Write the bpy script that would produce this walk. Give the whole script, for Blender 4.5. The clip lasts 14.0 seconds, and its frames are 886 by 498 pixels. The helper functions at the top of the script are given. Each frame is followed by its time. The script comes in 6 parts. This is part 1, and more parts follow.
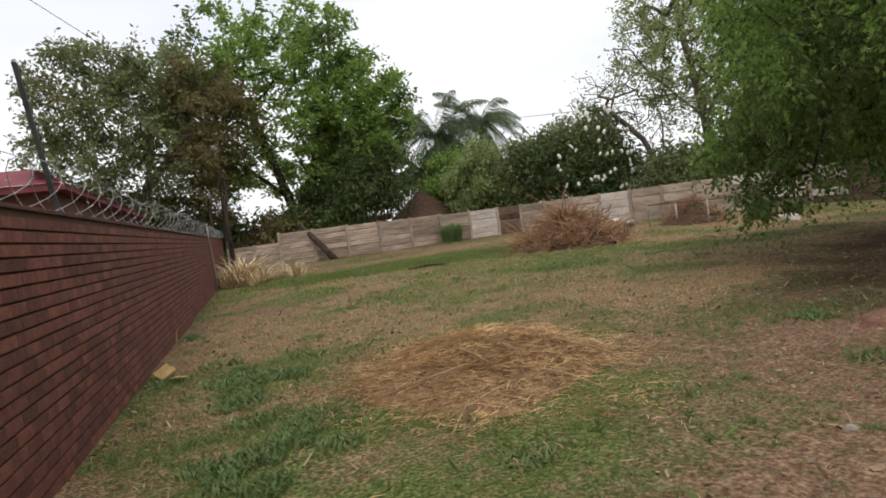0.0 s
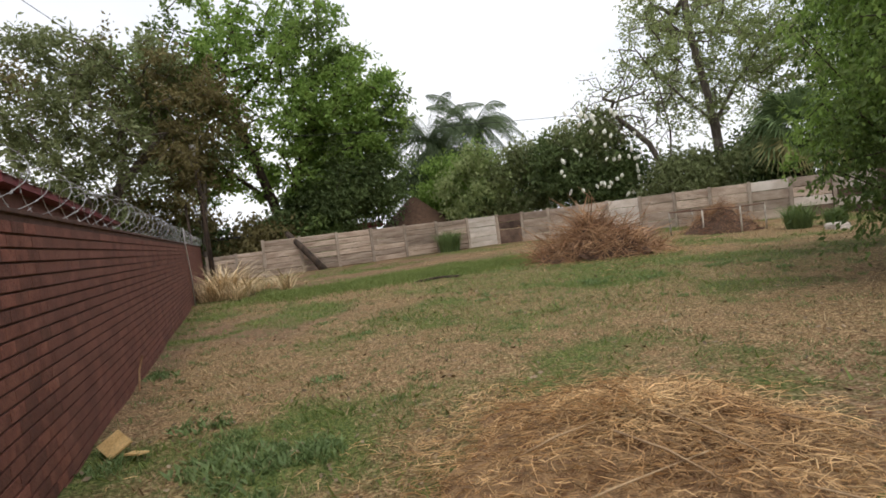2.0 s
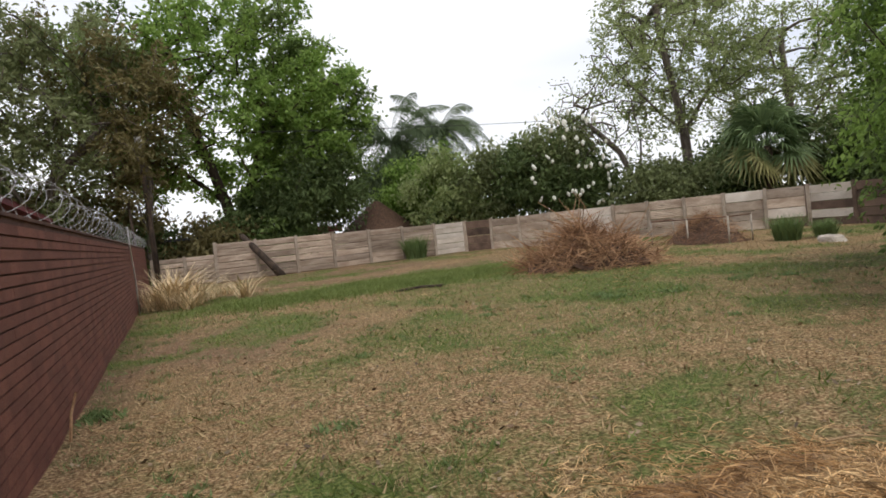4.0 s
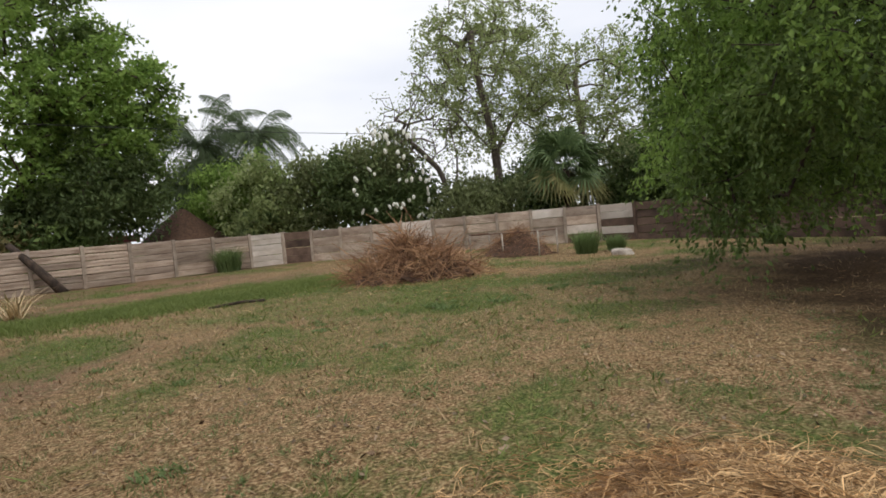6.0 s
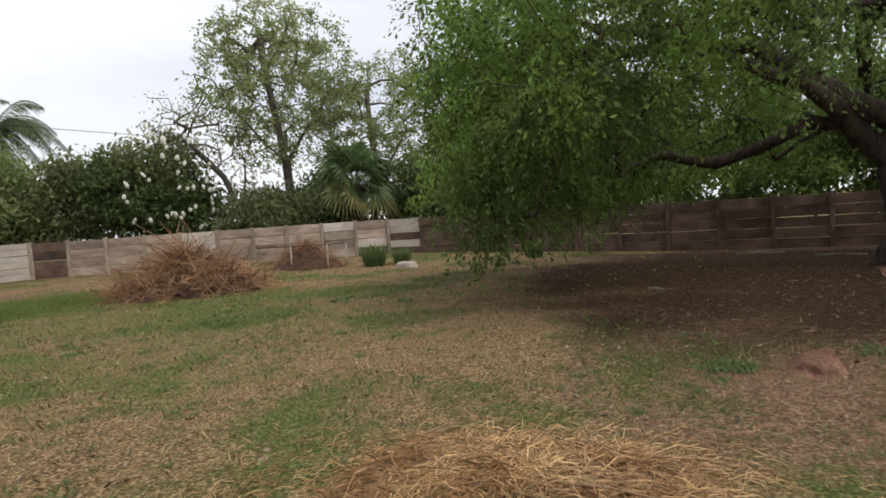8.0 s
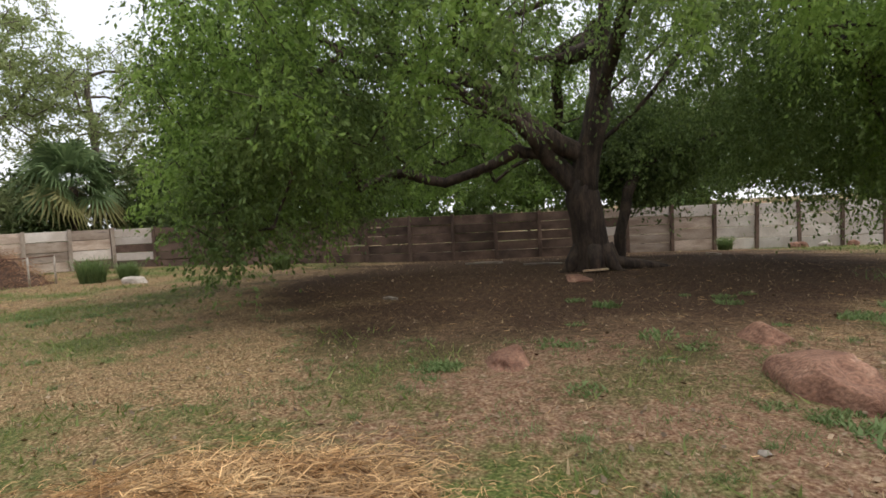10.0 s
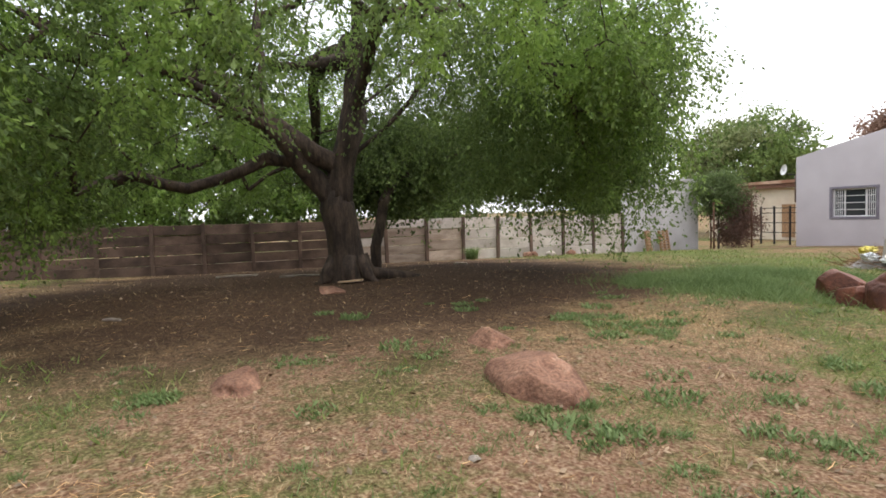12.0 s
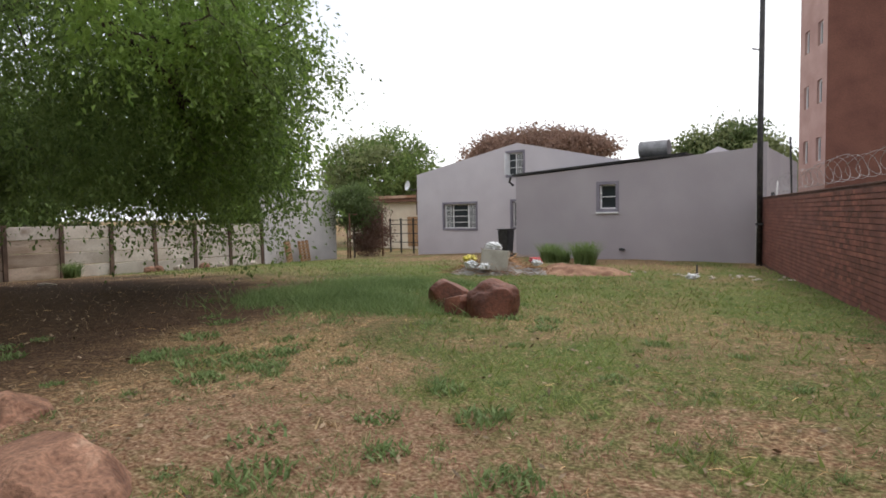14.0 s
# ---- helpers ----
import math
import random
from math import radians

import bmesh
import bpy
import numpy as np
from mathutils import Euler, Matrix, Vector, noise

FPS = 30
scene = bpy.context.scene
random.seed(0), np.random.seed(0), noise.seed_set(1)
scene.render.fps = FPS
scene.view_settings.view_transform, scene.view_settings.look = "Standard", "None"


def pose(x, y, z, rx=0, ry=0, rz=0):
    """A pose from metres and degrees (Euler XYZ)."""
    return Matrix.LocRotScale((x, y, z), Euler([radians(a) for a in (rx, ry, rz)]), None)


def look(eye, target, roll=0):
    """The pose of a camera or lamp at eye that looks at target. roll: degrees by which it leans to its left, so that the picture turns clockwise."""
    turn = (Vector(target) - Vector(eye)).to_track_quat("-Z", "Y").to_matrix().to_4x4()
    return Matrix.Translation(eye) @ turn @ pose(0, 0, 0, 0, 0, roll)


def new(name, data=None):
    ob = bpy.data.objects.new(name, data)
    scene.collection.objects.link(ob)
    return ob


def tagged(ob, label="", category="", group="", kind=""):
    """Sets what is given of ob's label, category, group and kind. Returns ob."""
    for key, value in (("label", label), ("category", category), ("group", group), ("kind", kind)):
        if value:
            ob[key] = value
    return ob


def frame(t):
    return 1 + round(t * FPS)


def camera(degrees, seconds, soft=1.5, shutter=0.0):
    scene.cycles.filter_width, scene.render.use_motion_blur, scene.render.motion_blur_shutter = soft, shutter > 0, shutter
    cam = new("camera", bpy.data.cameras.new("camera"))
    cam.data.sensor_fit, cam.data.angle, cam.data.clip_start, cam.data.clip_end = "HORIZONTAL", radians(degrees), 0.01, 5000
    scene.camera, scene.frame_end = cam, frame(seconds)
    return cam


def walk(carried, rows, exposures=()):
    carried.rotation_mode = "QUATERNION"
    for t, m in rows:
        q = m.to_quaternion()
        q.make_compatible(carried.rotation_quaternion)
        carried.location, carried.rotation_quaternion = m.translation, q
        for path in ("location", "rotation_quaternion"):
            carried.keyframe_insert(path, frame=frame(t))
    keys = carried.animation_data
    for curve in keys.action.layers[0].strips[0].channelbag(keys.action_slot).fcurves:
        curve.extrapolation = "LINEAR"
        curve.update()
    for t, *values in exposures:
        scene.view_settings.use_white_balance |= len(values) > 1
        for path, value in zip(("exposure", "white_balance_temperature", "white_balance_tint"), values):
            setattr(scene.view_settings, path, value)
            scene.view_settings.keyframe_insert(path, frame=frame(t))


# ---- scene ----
cam = camera(73.8, 14.0, soft=1.7)
# seconds, x, y, z, yaw, pitch, roll
ROWS = [
    (0.0, 0.017, 0.000, 1.428, -20.17, -3.02, 7.76),
    (0.5, -0.022, 0.620, 1.450, -20.42, -2.89, 7.86),
    (1.0, -0.021, 1.234, 1.459, -20.90, -2.80, 7.88),
    (1.5, -0.018, 1.775, 1.448, -21.44, -2.53, 7.63),
    (2.0, -0.030, 2.333, 1.432, -22.19, -2.33, 7.33),
    (4.5, -0.190, 4.230, 1.461, -30.40, -2.29, 5.90),
    (5.0, -0.188, 4.409, 1.449, -35.02, -2.45, 5.65),
    (5.5, -0.192, 4.462, 1.434, -39.73, -2.58, 5.46),
    (6.0, -0.223, 4.433, 1.447, -44.82, -2.75, 5.23),
    (6.5, -0.231, 4.375, 1.456, -49.41, -2.87, 4.89),
    (7.0, -0.281, 4.268, 1.451, -54.58, -2.97, 4.59),
    (9.5, -0.278, 3.936, 1.465, -81.27, -3.38, 3.29),
    (10.0, -0.301, 3.839, 1.464, -88.02, -3.47, 2.99),
    (10.5, -0.290, 3.763, 1.458, -93.45, -3.46, 2.70),
    (11.0, -0.252, 3.671, 1.448, -98.15, -3.39, 2.49),
    (11.5, -0.204, 3.603, 1.449, -103.04, -3.35, 2.22),
    (12.0, -0.100, 3.499, 1.448, -110.29, -3.41, 2.00),
    (12.5, 0.019, 3.301, 1.439, -120.38, -3.49, 1.64),
    (13.0, 0.172, 3.003, 1.439, -131.31, -3.59, 1.28),
    (13.5, 0.403, 2.696, 1.412, -137.16, -3.48, 1.14),
    (14.0, 0.639, 2.320, 1.427, -143.36, -3.36, 1.01),
]
walk(cam, [(t, pose(x, y, z, 90 + pitch, 0, yaw) @ pose(0, 0, 0, 0, 0, -roll)) for t, x, y, z, yaw, pitch, roll in ROWS],
     exposures=[(0.0, 0.28), (2.0, 0.38), (5.0, 0.28), (7.0, 0.18), (9.5, 0.42), (11.0, 0.95), (11.5, 1.12), (12.5, 0.95), (14.0, 0.6)])

# ---- world and sun: bright overcast sky ----
world = bpy.data.worlds.new("overcast_sky")
scene.world = world
world.use_nodes = True
wn, wl = world.node_tree.nodes, world.node_tree.links
wn.clear()
w_out, w_bg = wn.new("ShaderNodeOutputWorld"), wn.new("ShaderNodeBackground")
w_sky = wn.new("ShaderNodeTexSky")
w_sky.sky_type, w_sky.sun_disc = "NISHITA", False
w_sky.sun_elevation, w_sky.sun_rotation = radians(60), radians(192)
w_sky.dust_density, w_sky.air_density = 3.0, 1.0
w_dim = wn.new("ShaderNodeVectorMath")
w_dim.operation = "SCALE"
w_dim.inputs["Scale"].default_value = 0.10
w_co, w_noise, w_ramp = wn.new("ShaderNodeTexCoord"), wn.new("ShaderNodeTexNoise"), wn.new("ShaderNodeValToRGB")
w_map = wn.new("ShaderNodeMapping")
w_map.inputs["Scale"].default_value = (1.0, 1.0, 3.5)
w_noise.inputs["Scale"].default_value, w_noise.inputs["Detail"].default_value = 1.3, 4.0
w_ramp.color_ramp.elements[0].position, w_ramp.color_ramp.elements[0].color = 0.34, (0.70, 0.735, 0.83, 1)
w_ramp.color_ramp.elements[1].position, w_ramp.color_ramp.elements[1].color = 0.62, (0.97, 0.97, 1.0, 1)
w_mix = wn.new("ShaderNodeMix")
w_mix.data_type = "RGBA"
w_mix.inputs[0].default_value = 0.9
wl.new(w_sky.outputs[0], w_dim.inputs[0])
wl.new(w_co.outputs["Generated"], w_map.inputs[0])
wl.new(w_map.outputs[0], w_noise.inputs["Vector"])
wl.new(w_noise.outputs[0], w_ramp.inputs[0])
wl.new(w_dim.outputs[0], w_mix.inputs[6])
wl.new(w_ramp.outputs[0], w_mix.inputs[7])
wl.new(w_mix.outputs[2], w_bg.inputs[0])
w_bg.inputs[1].default_value = 1.0
wl.new(w_bg.outputs[0], w_out.inputs[0])

sun = new("sun", bpy.data.lights.new("sun", "SUN"))
sun.data.energy, sun.data.angle, sun.data.color = 0.9, radians(25), (1.0, 0.96, 0.9)
sun.matrix_world = look((0, 0, 40), (7, 32, -18))

# ---- materials ----


def material(name, a, b, scale=4.0, rough=0.85, bump=0.3, fine=60.0, metal=0.0, spread=0.25, c=None, island=0.0, obj=0.0, stretch=(1, 1, 1)):
    """Two colours mixed by broad noise, darkened and lightened by fine grain, with relief from both."""
    m = bpy.data.materials.new(name)
    m.use_nodes = True
    n, l = m.node_tree.nodes, m.node_tree.links
    p = n["Principled BSDF"]
    p.inputs["Roughness"].default_value, p.inputs["Metallic"].default_value = rough, metal
    co = n.new("ShaderNodeTexCoord")
    mp = n.new("ShaderNodeMapping")
    mp.inputs["Scale"].default_value = stretch
    l.new(co.outputs["Object"], mp.inputs[0])
    if obj:
        info = n.new("ShaderNodeObjectInfo")
        k = n.new("ShaderNodeMath")
        k.operation = "MULTIPLY"
        k.inputs[1].default_value = 37.0
        l.new(info.outputs["Random"], k.inputs[0])
        l.new(k.outputs[0], mp.inputs["Location"])
    t1, t2 = n.new("ShaderNodeTexNoise"), n.new("ShaderNodeTexNoise")
    t1.inputs["Scale"].default_value, t1.inputs["Detail"].default_value = scale, 5
    t2.inputs["Scale"].default_value, t2.inputs["Detail"].default_value = fine, 3
    l.new(mp.outputs[0], t1.inputs["Vector"])
    l.new(mp.outputs[0], t2.inputs["Vector"])
    r = n.new("ShaderNodeValToRGB")
    r.color_ramp.elements[0].position, r.color_ramp.elements[0].color = 0.36, (*a, 1)
    r.color_ramp.elements[1].position, r.color_ramp.elements[1].color = 0.64, (*b, 1)
    if c:
        e = r.color_ramp.elements.new(0.78)
        e.color = (*c, 1)
    l.new(t1.outputs[0], r.inputs[0])
    hs = n.new("ShaderNodeHueSaturation")
    mr = n.new("ShaderNodeMapRange")
    mr.inputs[1].default_value, mr.inputs[2].default_value = 0.25, 0.75
    mr.inputs[3].default_value, mr.inputs[4].default_value = 1 - spread, 1 + spread
    l.new(t2.outputs[0], mr.inputs[0])
    value = mr.outputs[0]
    for amount, node, socket in ((island, "ShaderNodeNewGeometry", "Random Per Island"), (obj, "ShaderNodeObjectInfo", "Random")):
        if amount:
            g = n.new(node)
            m2 = n.new("ShaderNodeMapRange")
            m2.inputs[3].default_value, m2.inputs[4].default_value = 1 - amount, 1 + amount
            l.new(g.outputs[socket], m2.inputs[0])
            mu = n.new("ShaderNodeMath")
            mu.operation = "MULTIPLY"
            l.new(value, mu.inputs[0])
            l.new(m2.outputs[0], mu.inputs[1])
            value = mu.outputs[0]
    l.new(value, hs.inputs["Value"])
    l.new(r.outputs[0], hs.inputs["Color"])
    l.new(hs.outputs[0], p.inputs["Base Color"])
    if bump:
        ad = n.new("ShaderNodeMath")
        ad.operation = "ADD"
        l.new(t1.outputs[0], ad.inputs[0])
        l.new(t2.outputs[0], ad.inputs[1])
        bp = n.new("ShaderNodeBump")
        bp.inputs["Strength"].default_value, bp.inputs["Distance"].default_value = bump, 0.02
        l.new(ad.outputs[0], bp.inputs["Height"])
        l.new(bp.outputs[0], p.inputs["Normal"])
    return m


def leaf_material(name, a, b, glow=0.35):
    """Leaf: colour differs from leaf to leaf; some light passes through."""
    m = bpy.data.materials.new(name)
    m.use_nodes = True
    n, l = m.node_tree.nodes, m.node_tree.links
    p, out = n["Principled BSDF"], n["Material Output"]
    g = n.new("ShaderNodeNewGeometry")
    co, t = n.new("ShaderNodeTexCoord"), n.new("ShaderNodeTexNoise")
    t.inputs["Scale"].default_value, t.inputs["Detail"].default_value = 0.55, 3
    l.new(co.outputs["Object"], t.inputs["Vector"])
    ad = n.new("ShaderNodeMath")
    ad.operation = "MULTIPLY_ADD"
    ad.inputs[1].default_value = 0.45
    l.new(g.outputs["Random Per Island"], ad.inputs[0])
    l.new(t.outputs[0], ad.inputs[2])
    r = n.new("ShaderNodeValToRGB")
    r.color_ramp.elements[0].position, r.color_ramp.elements[0].color = 0.4, (*a, 1)
    r.color_ramp.elements[1].position, r.color_ramp.elements[1].color = 1.0, (*b, 1)
    l.new(ad.outputs[0], r.inputs[0])
    l.new(r.outputs[0], p.inputs["Base Color"])
    p.inputs["Roughness"].default_value = 0.55
    p.inputs["Specular IOR Level"].default_value = 0.25
    tr, mix = n.new("ShaderNodeBsdfTranslucent"), n.new("ShaderNodeMixShader")
    mix.inputs[0].default_value = glow
    l.new(r.outputs[0], tr.inputs[0])
    l.new(p.outputs[0], mix.inputs[1])
    l.new(tr.outputs[0], mix.inputs[2])
    l.new(mix.outputs[0], out.inputs[0])
    return m


M_BRICK = material("red_brick", (0.145, 0.046, 0.03), (0.215, 0.076, 0.048), 9, 0.85, 0.5, 90, spread=0.35, obj=0.35, c=(0.2, 0.09, 0.065))
M_BRICK_FAR = material("red_brick_far", (0.15, 0.05, 0.034), (0.205, 0.075, 0.05), 3, 0.85, 0.5, 90, spread=0.3, island=0.14)
M_MORTAR = material("mortar", (0.085, 0.04, 0.03), (0.13, 0.064, 0.047), 5, 0.95, 0.5, 120)
M_PANEL = material("concrete_panel", (0.32, 0.237, 0.178), (0.5, 0.4, 0.315), 2.2, 0.9, 0.4, 40, spread=0.22, obj=0.3, c=(0.2, 0.15, 0.12), stretch=(1, 1, 2.5))
M_PANEL_PALE = material("pale_concrete_panel", (0.5, 0.43, 0.36), (0.68, 0.61, 0.54), 2.0, 0.9, 0.3, 40, spread=0.12, obj=0.15, c=(0.33, 0.24, 0.18))
# brown stain, its tone lowered again for the shade under the tree
M_PANEL_BROWN = material("stained_shaded_panel", (0.075, 0.047, 0.034), (0.165, 0.107, 0.077), 2.4, 0.9, 0.4, 40, spread=0.25, obj=0.25)
M_POST = material("concrete_post", (0.3, 0.235, 0.18), (0.42, 0.345, 0.275), 5, 0.9, 0.3, 50, obj=0.15)
M_WIRE = material("galvanised_wire", (0.26, 0.25, 0.25), (0.42, 0.4, 0.39), 20, 0.5, 0.0, 100, metal=0.3)
M_BLACK = material("black_plastic", (0.012, 0.012, 0.014), (0.03, 0.03, 0.032), 10, 0.5, 0.05, 100)
M_STEEL_DARK = material("dark_steel", (0.02, 0.02, 0.022), (0.05, 0.045, 0.042), 8, 0.55, 0.1, 80, metal=0.4)
M_PIPE = material("white_conduit", (0.5, 0.48, 0.46), (0.62, 0.6, 0.58), 8, 0.5, 0.0, 80)
M_BARK = material("bark", (0.03, 0.021, 0.015), (0.095, 0.064, 0.045), 7, 0.95, 1.0, 40, spread=0.35, stretch=(1, 1, 0.25))
M_BARK_PALE = material("pale_bark", (0.09, 0.07, 0.055), (0.2, 0.165, 0.135), 8, 0.95, 0.7, 40, stretch=(1, 1, 0.3))
M_HOUSE = material("grey_lilac_plaster", (0.5, 0.46, 0.485), (0.56, 0.52, 0.545), 0.6, 0.85, 0.12, 30, spread=0.05)
M_EXT = material("grey_plaster", (0.33, 0.295, 0.313), (0.375, 0.34, 0.357), 0.5, 0.85, 0.12, 30, spread=0.05)
M_TRIM = material("dark_lilac_trim", (0.17, 0.155, 0.19), (0.22, 0.2, 0.235), 3, 0.7, 0.05, 40)
M_WHITE = material("white_paint", (0.72, 0.72, 0.72), (0.82, 0.82, 0.82), 4, 0.45, 0.0, 60, spread=0.05)
M_WALLW = material("white_stained_plaster", (0.5, 0.47, 0.46), (0.68, 0.65, 0.64), 0.7, 0.85, 0.15, 30, spread=0.08, c=(0.4, 0.33, 0.3))
M_BEIGE = material("beige_plaster", (0.62, 0.52, 0.4), (0.72, 0.63, 0.5), 1.0, 0.85, 0.1, 30, spread=0.06)
M_REDROOF = material("red_roof_sheet", (0.14, 0.022, 0.028), (0.22, 0.04, 0.045), 1.5, 0.6, 0.1, 30, spread=0.15)
M_RUSTROOF = material("rusty_roof_sheet", (0.28, 0.14, 0.08), (0.5, 0.34, 0.24), 1.0, 0.8, 0.2, 30)
M_ROOFGREY = material("grey_roof_sheet", (0.3, 0.28, 0.29), (0.42, 0.4, 0.41), 0.8, 0.6, 0.1, 30)
M_BLOCK = material("apartment_brick", (0.125, 0.05, 0.036), (0.175, 0.075, 0.052), 0.8, 0.9, 0.2, 14, spread=0.15)
M_BLOCKPALE = material("apartment_pale_brick", (0.35, 0.21, 0.18), (0.43, 0.28, 0.24), 0.8, 0.9, 0.2, 14, spread=0.1)
M_ROCK = material("red_rock", (0.15, 0.07, 0.042), (0.31, 0.165, 0.105), 3.6, 0.9, 1.0, 34, spread=0.45, c=(0.44, 0.29, 0.2))
M_BOULDER = material("red_brown_boulder", (0.085, 0.028, 0.016), (0.19, 0.066, 0.036), 2.5, 0.65, 0.6, 24, spread=0.35)
M_STRAW = material("straw", (0.34, 0.195, 0.083), (0.57, 0.38, 0.185), 2, 0.85, 0.0, 30, island=0.6)
# straw core coloured darker, as the shaded gaps between stalks
M_STRAW_BED = material("shaded_straw_bed", (0.18, 0.095, 0.043), (0.4, 0.25, 0.12), 9, 0.95, 1.0, 70, spread=0.4)
M_STICK = material("dry_stick", (0.3, 0.19, 0.1), (0.46, 0.32, 0.18), 6, 0.85, 0.1, 60)
M_TWIG = material("dead_twig", (0.22, 0.11, 0.055), (0.44, 0.265, 0.145), 2, 0.9, 0.0, 40, island=0.4)
# far darker than the twigs: shade inside the heaps; also the brown thatch
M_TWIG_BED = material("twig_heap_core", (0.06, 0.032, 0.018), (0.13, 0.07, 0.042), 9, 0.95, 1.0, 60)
M_DRYBLADE = material("dry_grass", (0.28, 0.19, 0.1), (0.45, 0.34, 0.19), 1.2, 0.85, 0.0, 20, island=0.4)
M_PALEREED = material("pale_dry_reed", (0.56, 0.42, 0.24), (0.78, 0.63, 0.4), 2, 0.85, 0.0, 20, island=0.35)
M_LITTER = material("dead_leaf", (0.13, 0.08, 0.045), (0.34, 0.255, 0.165), 3, 0.85, 0.0, 20, island=0.55)
M_GREENBLADE = leaf_material("green_grass", (0.13, 0.18, 0.045), (0.27, 0.32, 0.1), 0.4)
M_WEED = leaf_material("weed_leaf", (0.115, 0.175, 0.06), (0.24, 0.32, 0.125), 0.4)
M_LEAF = leaf_material("fine_green_leaf", (0.075, 0.12, 0.032), (0.24, 0.33, 0.1), 0.42)
M_LEAF_BRIGHT = leaf_material("bright_green_leaf", (0.125, 0.215, 0.04), (0.34, 0.48, 0.12), 0.5)
M_LEAF_DARK = leaf_material("dark_green_leaf", (0.064, 0.095, 0.033), (0.175, 0.235, 0.085), 0.4)
# M_LEAF with shade put into its colour, for the north skirt
M_LEAF_SHADE = leaf_material("shaded_green_leaf", (0.05, 0.085, 0.022), (0.15, 0.215, 0.055), 0.3)
M_LEAF_OLIVE = leaf_material("olive_leaf", (0.14, 0.165, 0.065), (0.31, 0.35, 0.165), 0.5)
M_LEAF_BROWN = leaf_material("browning_leaf", (0.14, 0.12, 0.045), (0.27, 0.23, 0.1), 0.4)
M_LEAF_PALE = leaf_material("young_pale_leaf", (0.2, 0.25, 0.085), (0.44, 0.5, 0.23), 0.55)
M_LEAF_RED = leaf_material("rusty_acacia_leaf", (0.2, 0.125, 0.095), (0.33, 0.215, 0.16), 0.35)
M_CREEPER = leaf_material("reddish_creeper_leaf", (0.11, 0.07, 0.05), (0.22, 0.13, 0.1), 0.3)
M_PALM = leaf_material("palm_leaf", (0.06, 0.09, 0.04), (0.15, 0.2, 0.095), 0.35)
M_FAN = leaf_material("fan_palm_leaf", (0.085, 0.135, 0.055), (0.23, 0.31, 0.135), 0.4)
M_PALMDRY = leaf_material("yellowing_palm_leaf", (0.2, 0.19, 0.07), (0.36, 0.33, 0.14), 0.3)
M_FLOWER = material("white_blossom", (0.72, 0.7, 0.6), (0.85, 0.83, 0.74), 6, 0.7, 0.0, 30, spread=0.05)
M_PINK = material("pink_blossom", (0.3, 0.07, 0.12), (0.42, 0.12, 0.18), 6, 0.7, 0.0, 30)
M_CARD = material("brown_cardboard", (0.5, 0.32, 0.12), (0.62, 0.42, 0.18), 6, 0.85, 0.1, 60)
M_CONC = material("grey_concrete", (0.33, 0.3, 0.25), (0.45, 0.42, 0.36), 4, 0.9, 0.4, 50)
M_RUST = material("rusty_steel", (0.1, 0.045, 0.025), (0.2, 0.1, 0.06), 9, 0.8, 0.3, 70)
M_WOOD = material("weathered_pine", (0.25, 0.14, 0.07), (0.42, 0.26, 0.14), 5, 0.85, 0.3, 40, stretch=(1, 8, 8))
M_PLANK = material("fresh_cut_plank", (0.45, 0.3, 0.17), (0.58, 0.42, 0.26), 5, 0.8, 0.2, 40)
M_PLASTIC_W = material("white_plastic_bag", (0.66, 0.66, 0.66), (0.8, 0.8, 0.8), 5, 0.4, 0.3, 30)
M_PLASTIC_R = material("red_plastic_bag", (0.4, 0.03, 0.04), (0.55, 0.08, 0.08), 5, 0.45, 0.3, 30)
M_PLASTIC_Y = material("yellow_plastic_bag", (0.6, 0.5, 0.06), (0.7, 0.6, 0.15), 5, 0.45, 0.3, 30)
M_ASH = material("grey_rubble", (0.25, 0.23, 0.21), (0.45, 0.42, 0.39), 6, 0.95, 0.8, 40, spread=0.3)
M_DIRT = material("loose_red_soil", (0.2, 0.1, 0.06), (0.36, 0.21, 0.13), 4, 0.95, 0.9, 40, spread=0.25)
M_TANK = material("weathered_zinc", (0.16, 0.16, 0.165), (0.27, 0.27, 0.275), 3, 0.5, 0.1, 40, metal=0.5)
M_CABLE = material("black_cable", (0.015, 0.015, 0.016), (0.03, 0.03, 0.03), 8, 0.7, 0.0, 50)
# near-black standing in for the shade inside rooms and the open shed
M_DARKIN = material("interior_shade", (0.012, 0.012, 0.014), (0.03, 0.03, 0.034), 2, 0.8, 0.0, 20)
M_STONE = material("pale_stone", (0.3, 0.25, 0.2), (0.5, 0.44, 0.37), 5, 0.9, 0.6, 40, obj=0.3)

M_GLASS = bpy.data.materials.new("window_glass")
M_GLASS.use_nodes = True
M_GLASS.node_tree.nodes["Principled BSDF"].inputs["Base Color"].default_value = (0.035, 0.04, 0.045, 1)
M_GLASS.node_tree.nodes["Principled BSDF"].inputs["Roughness"].default_value = 0.06


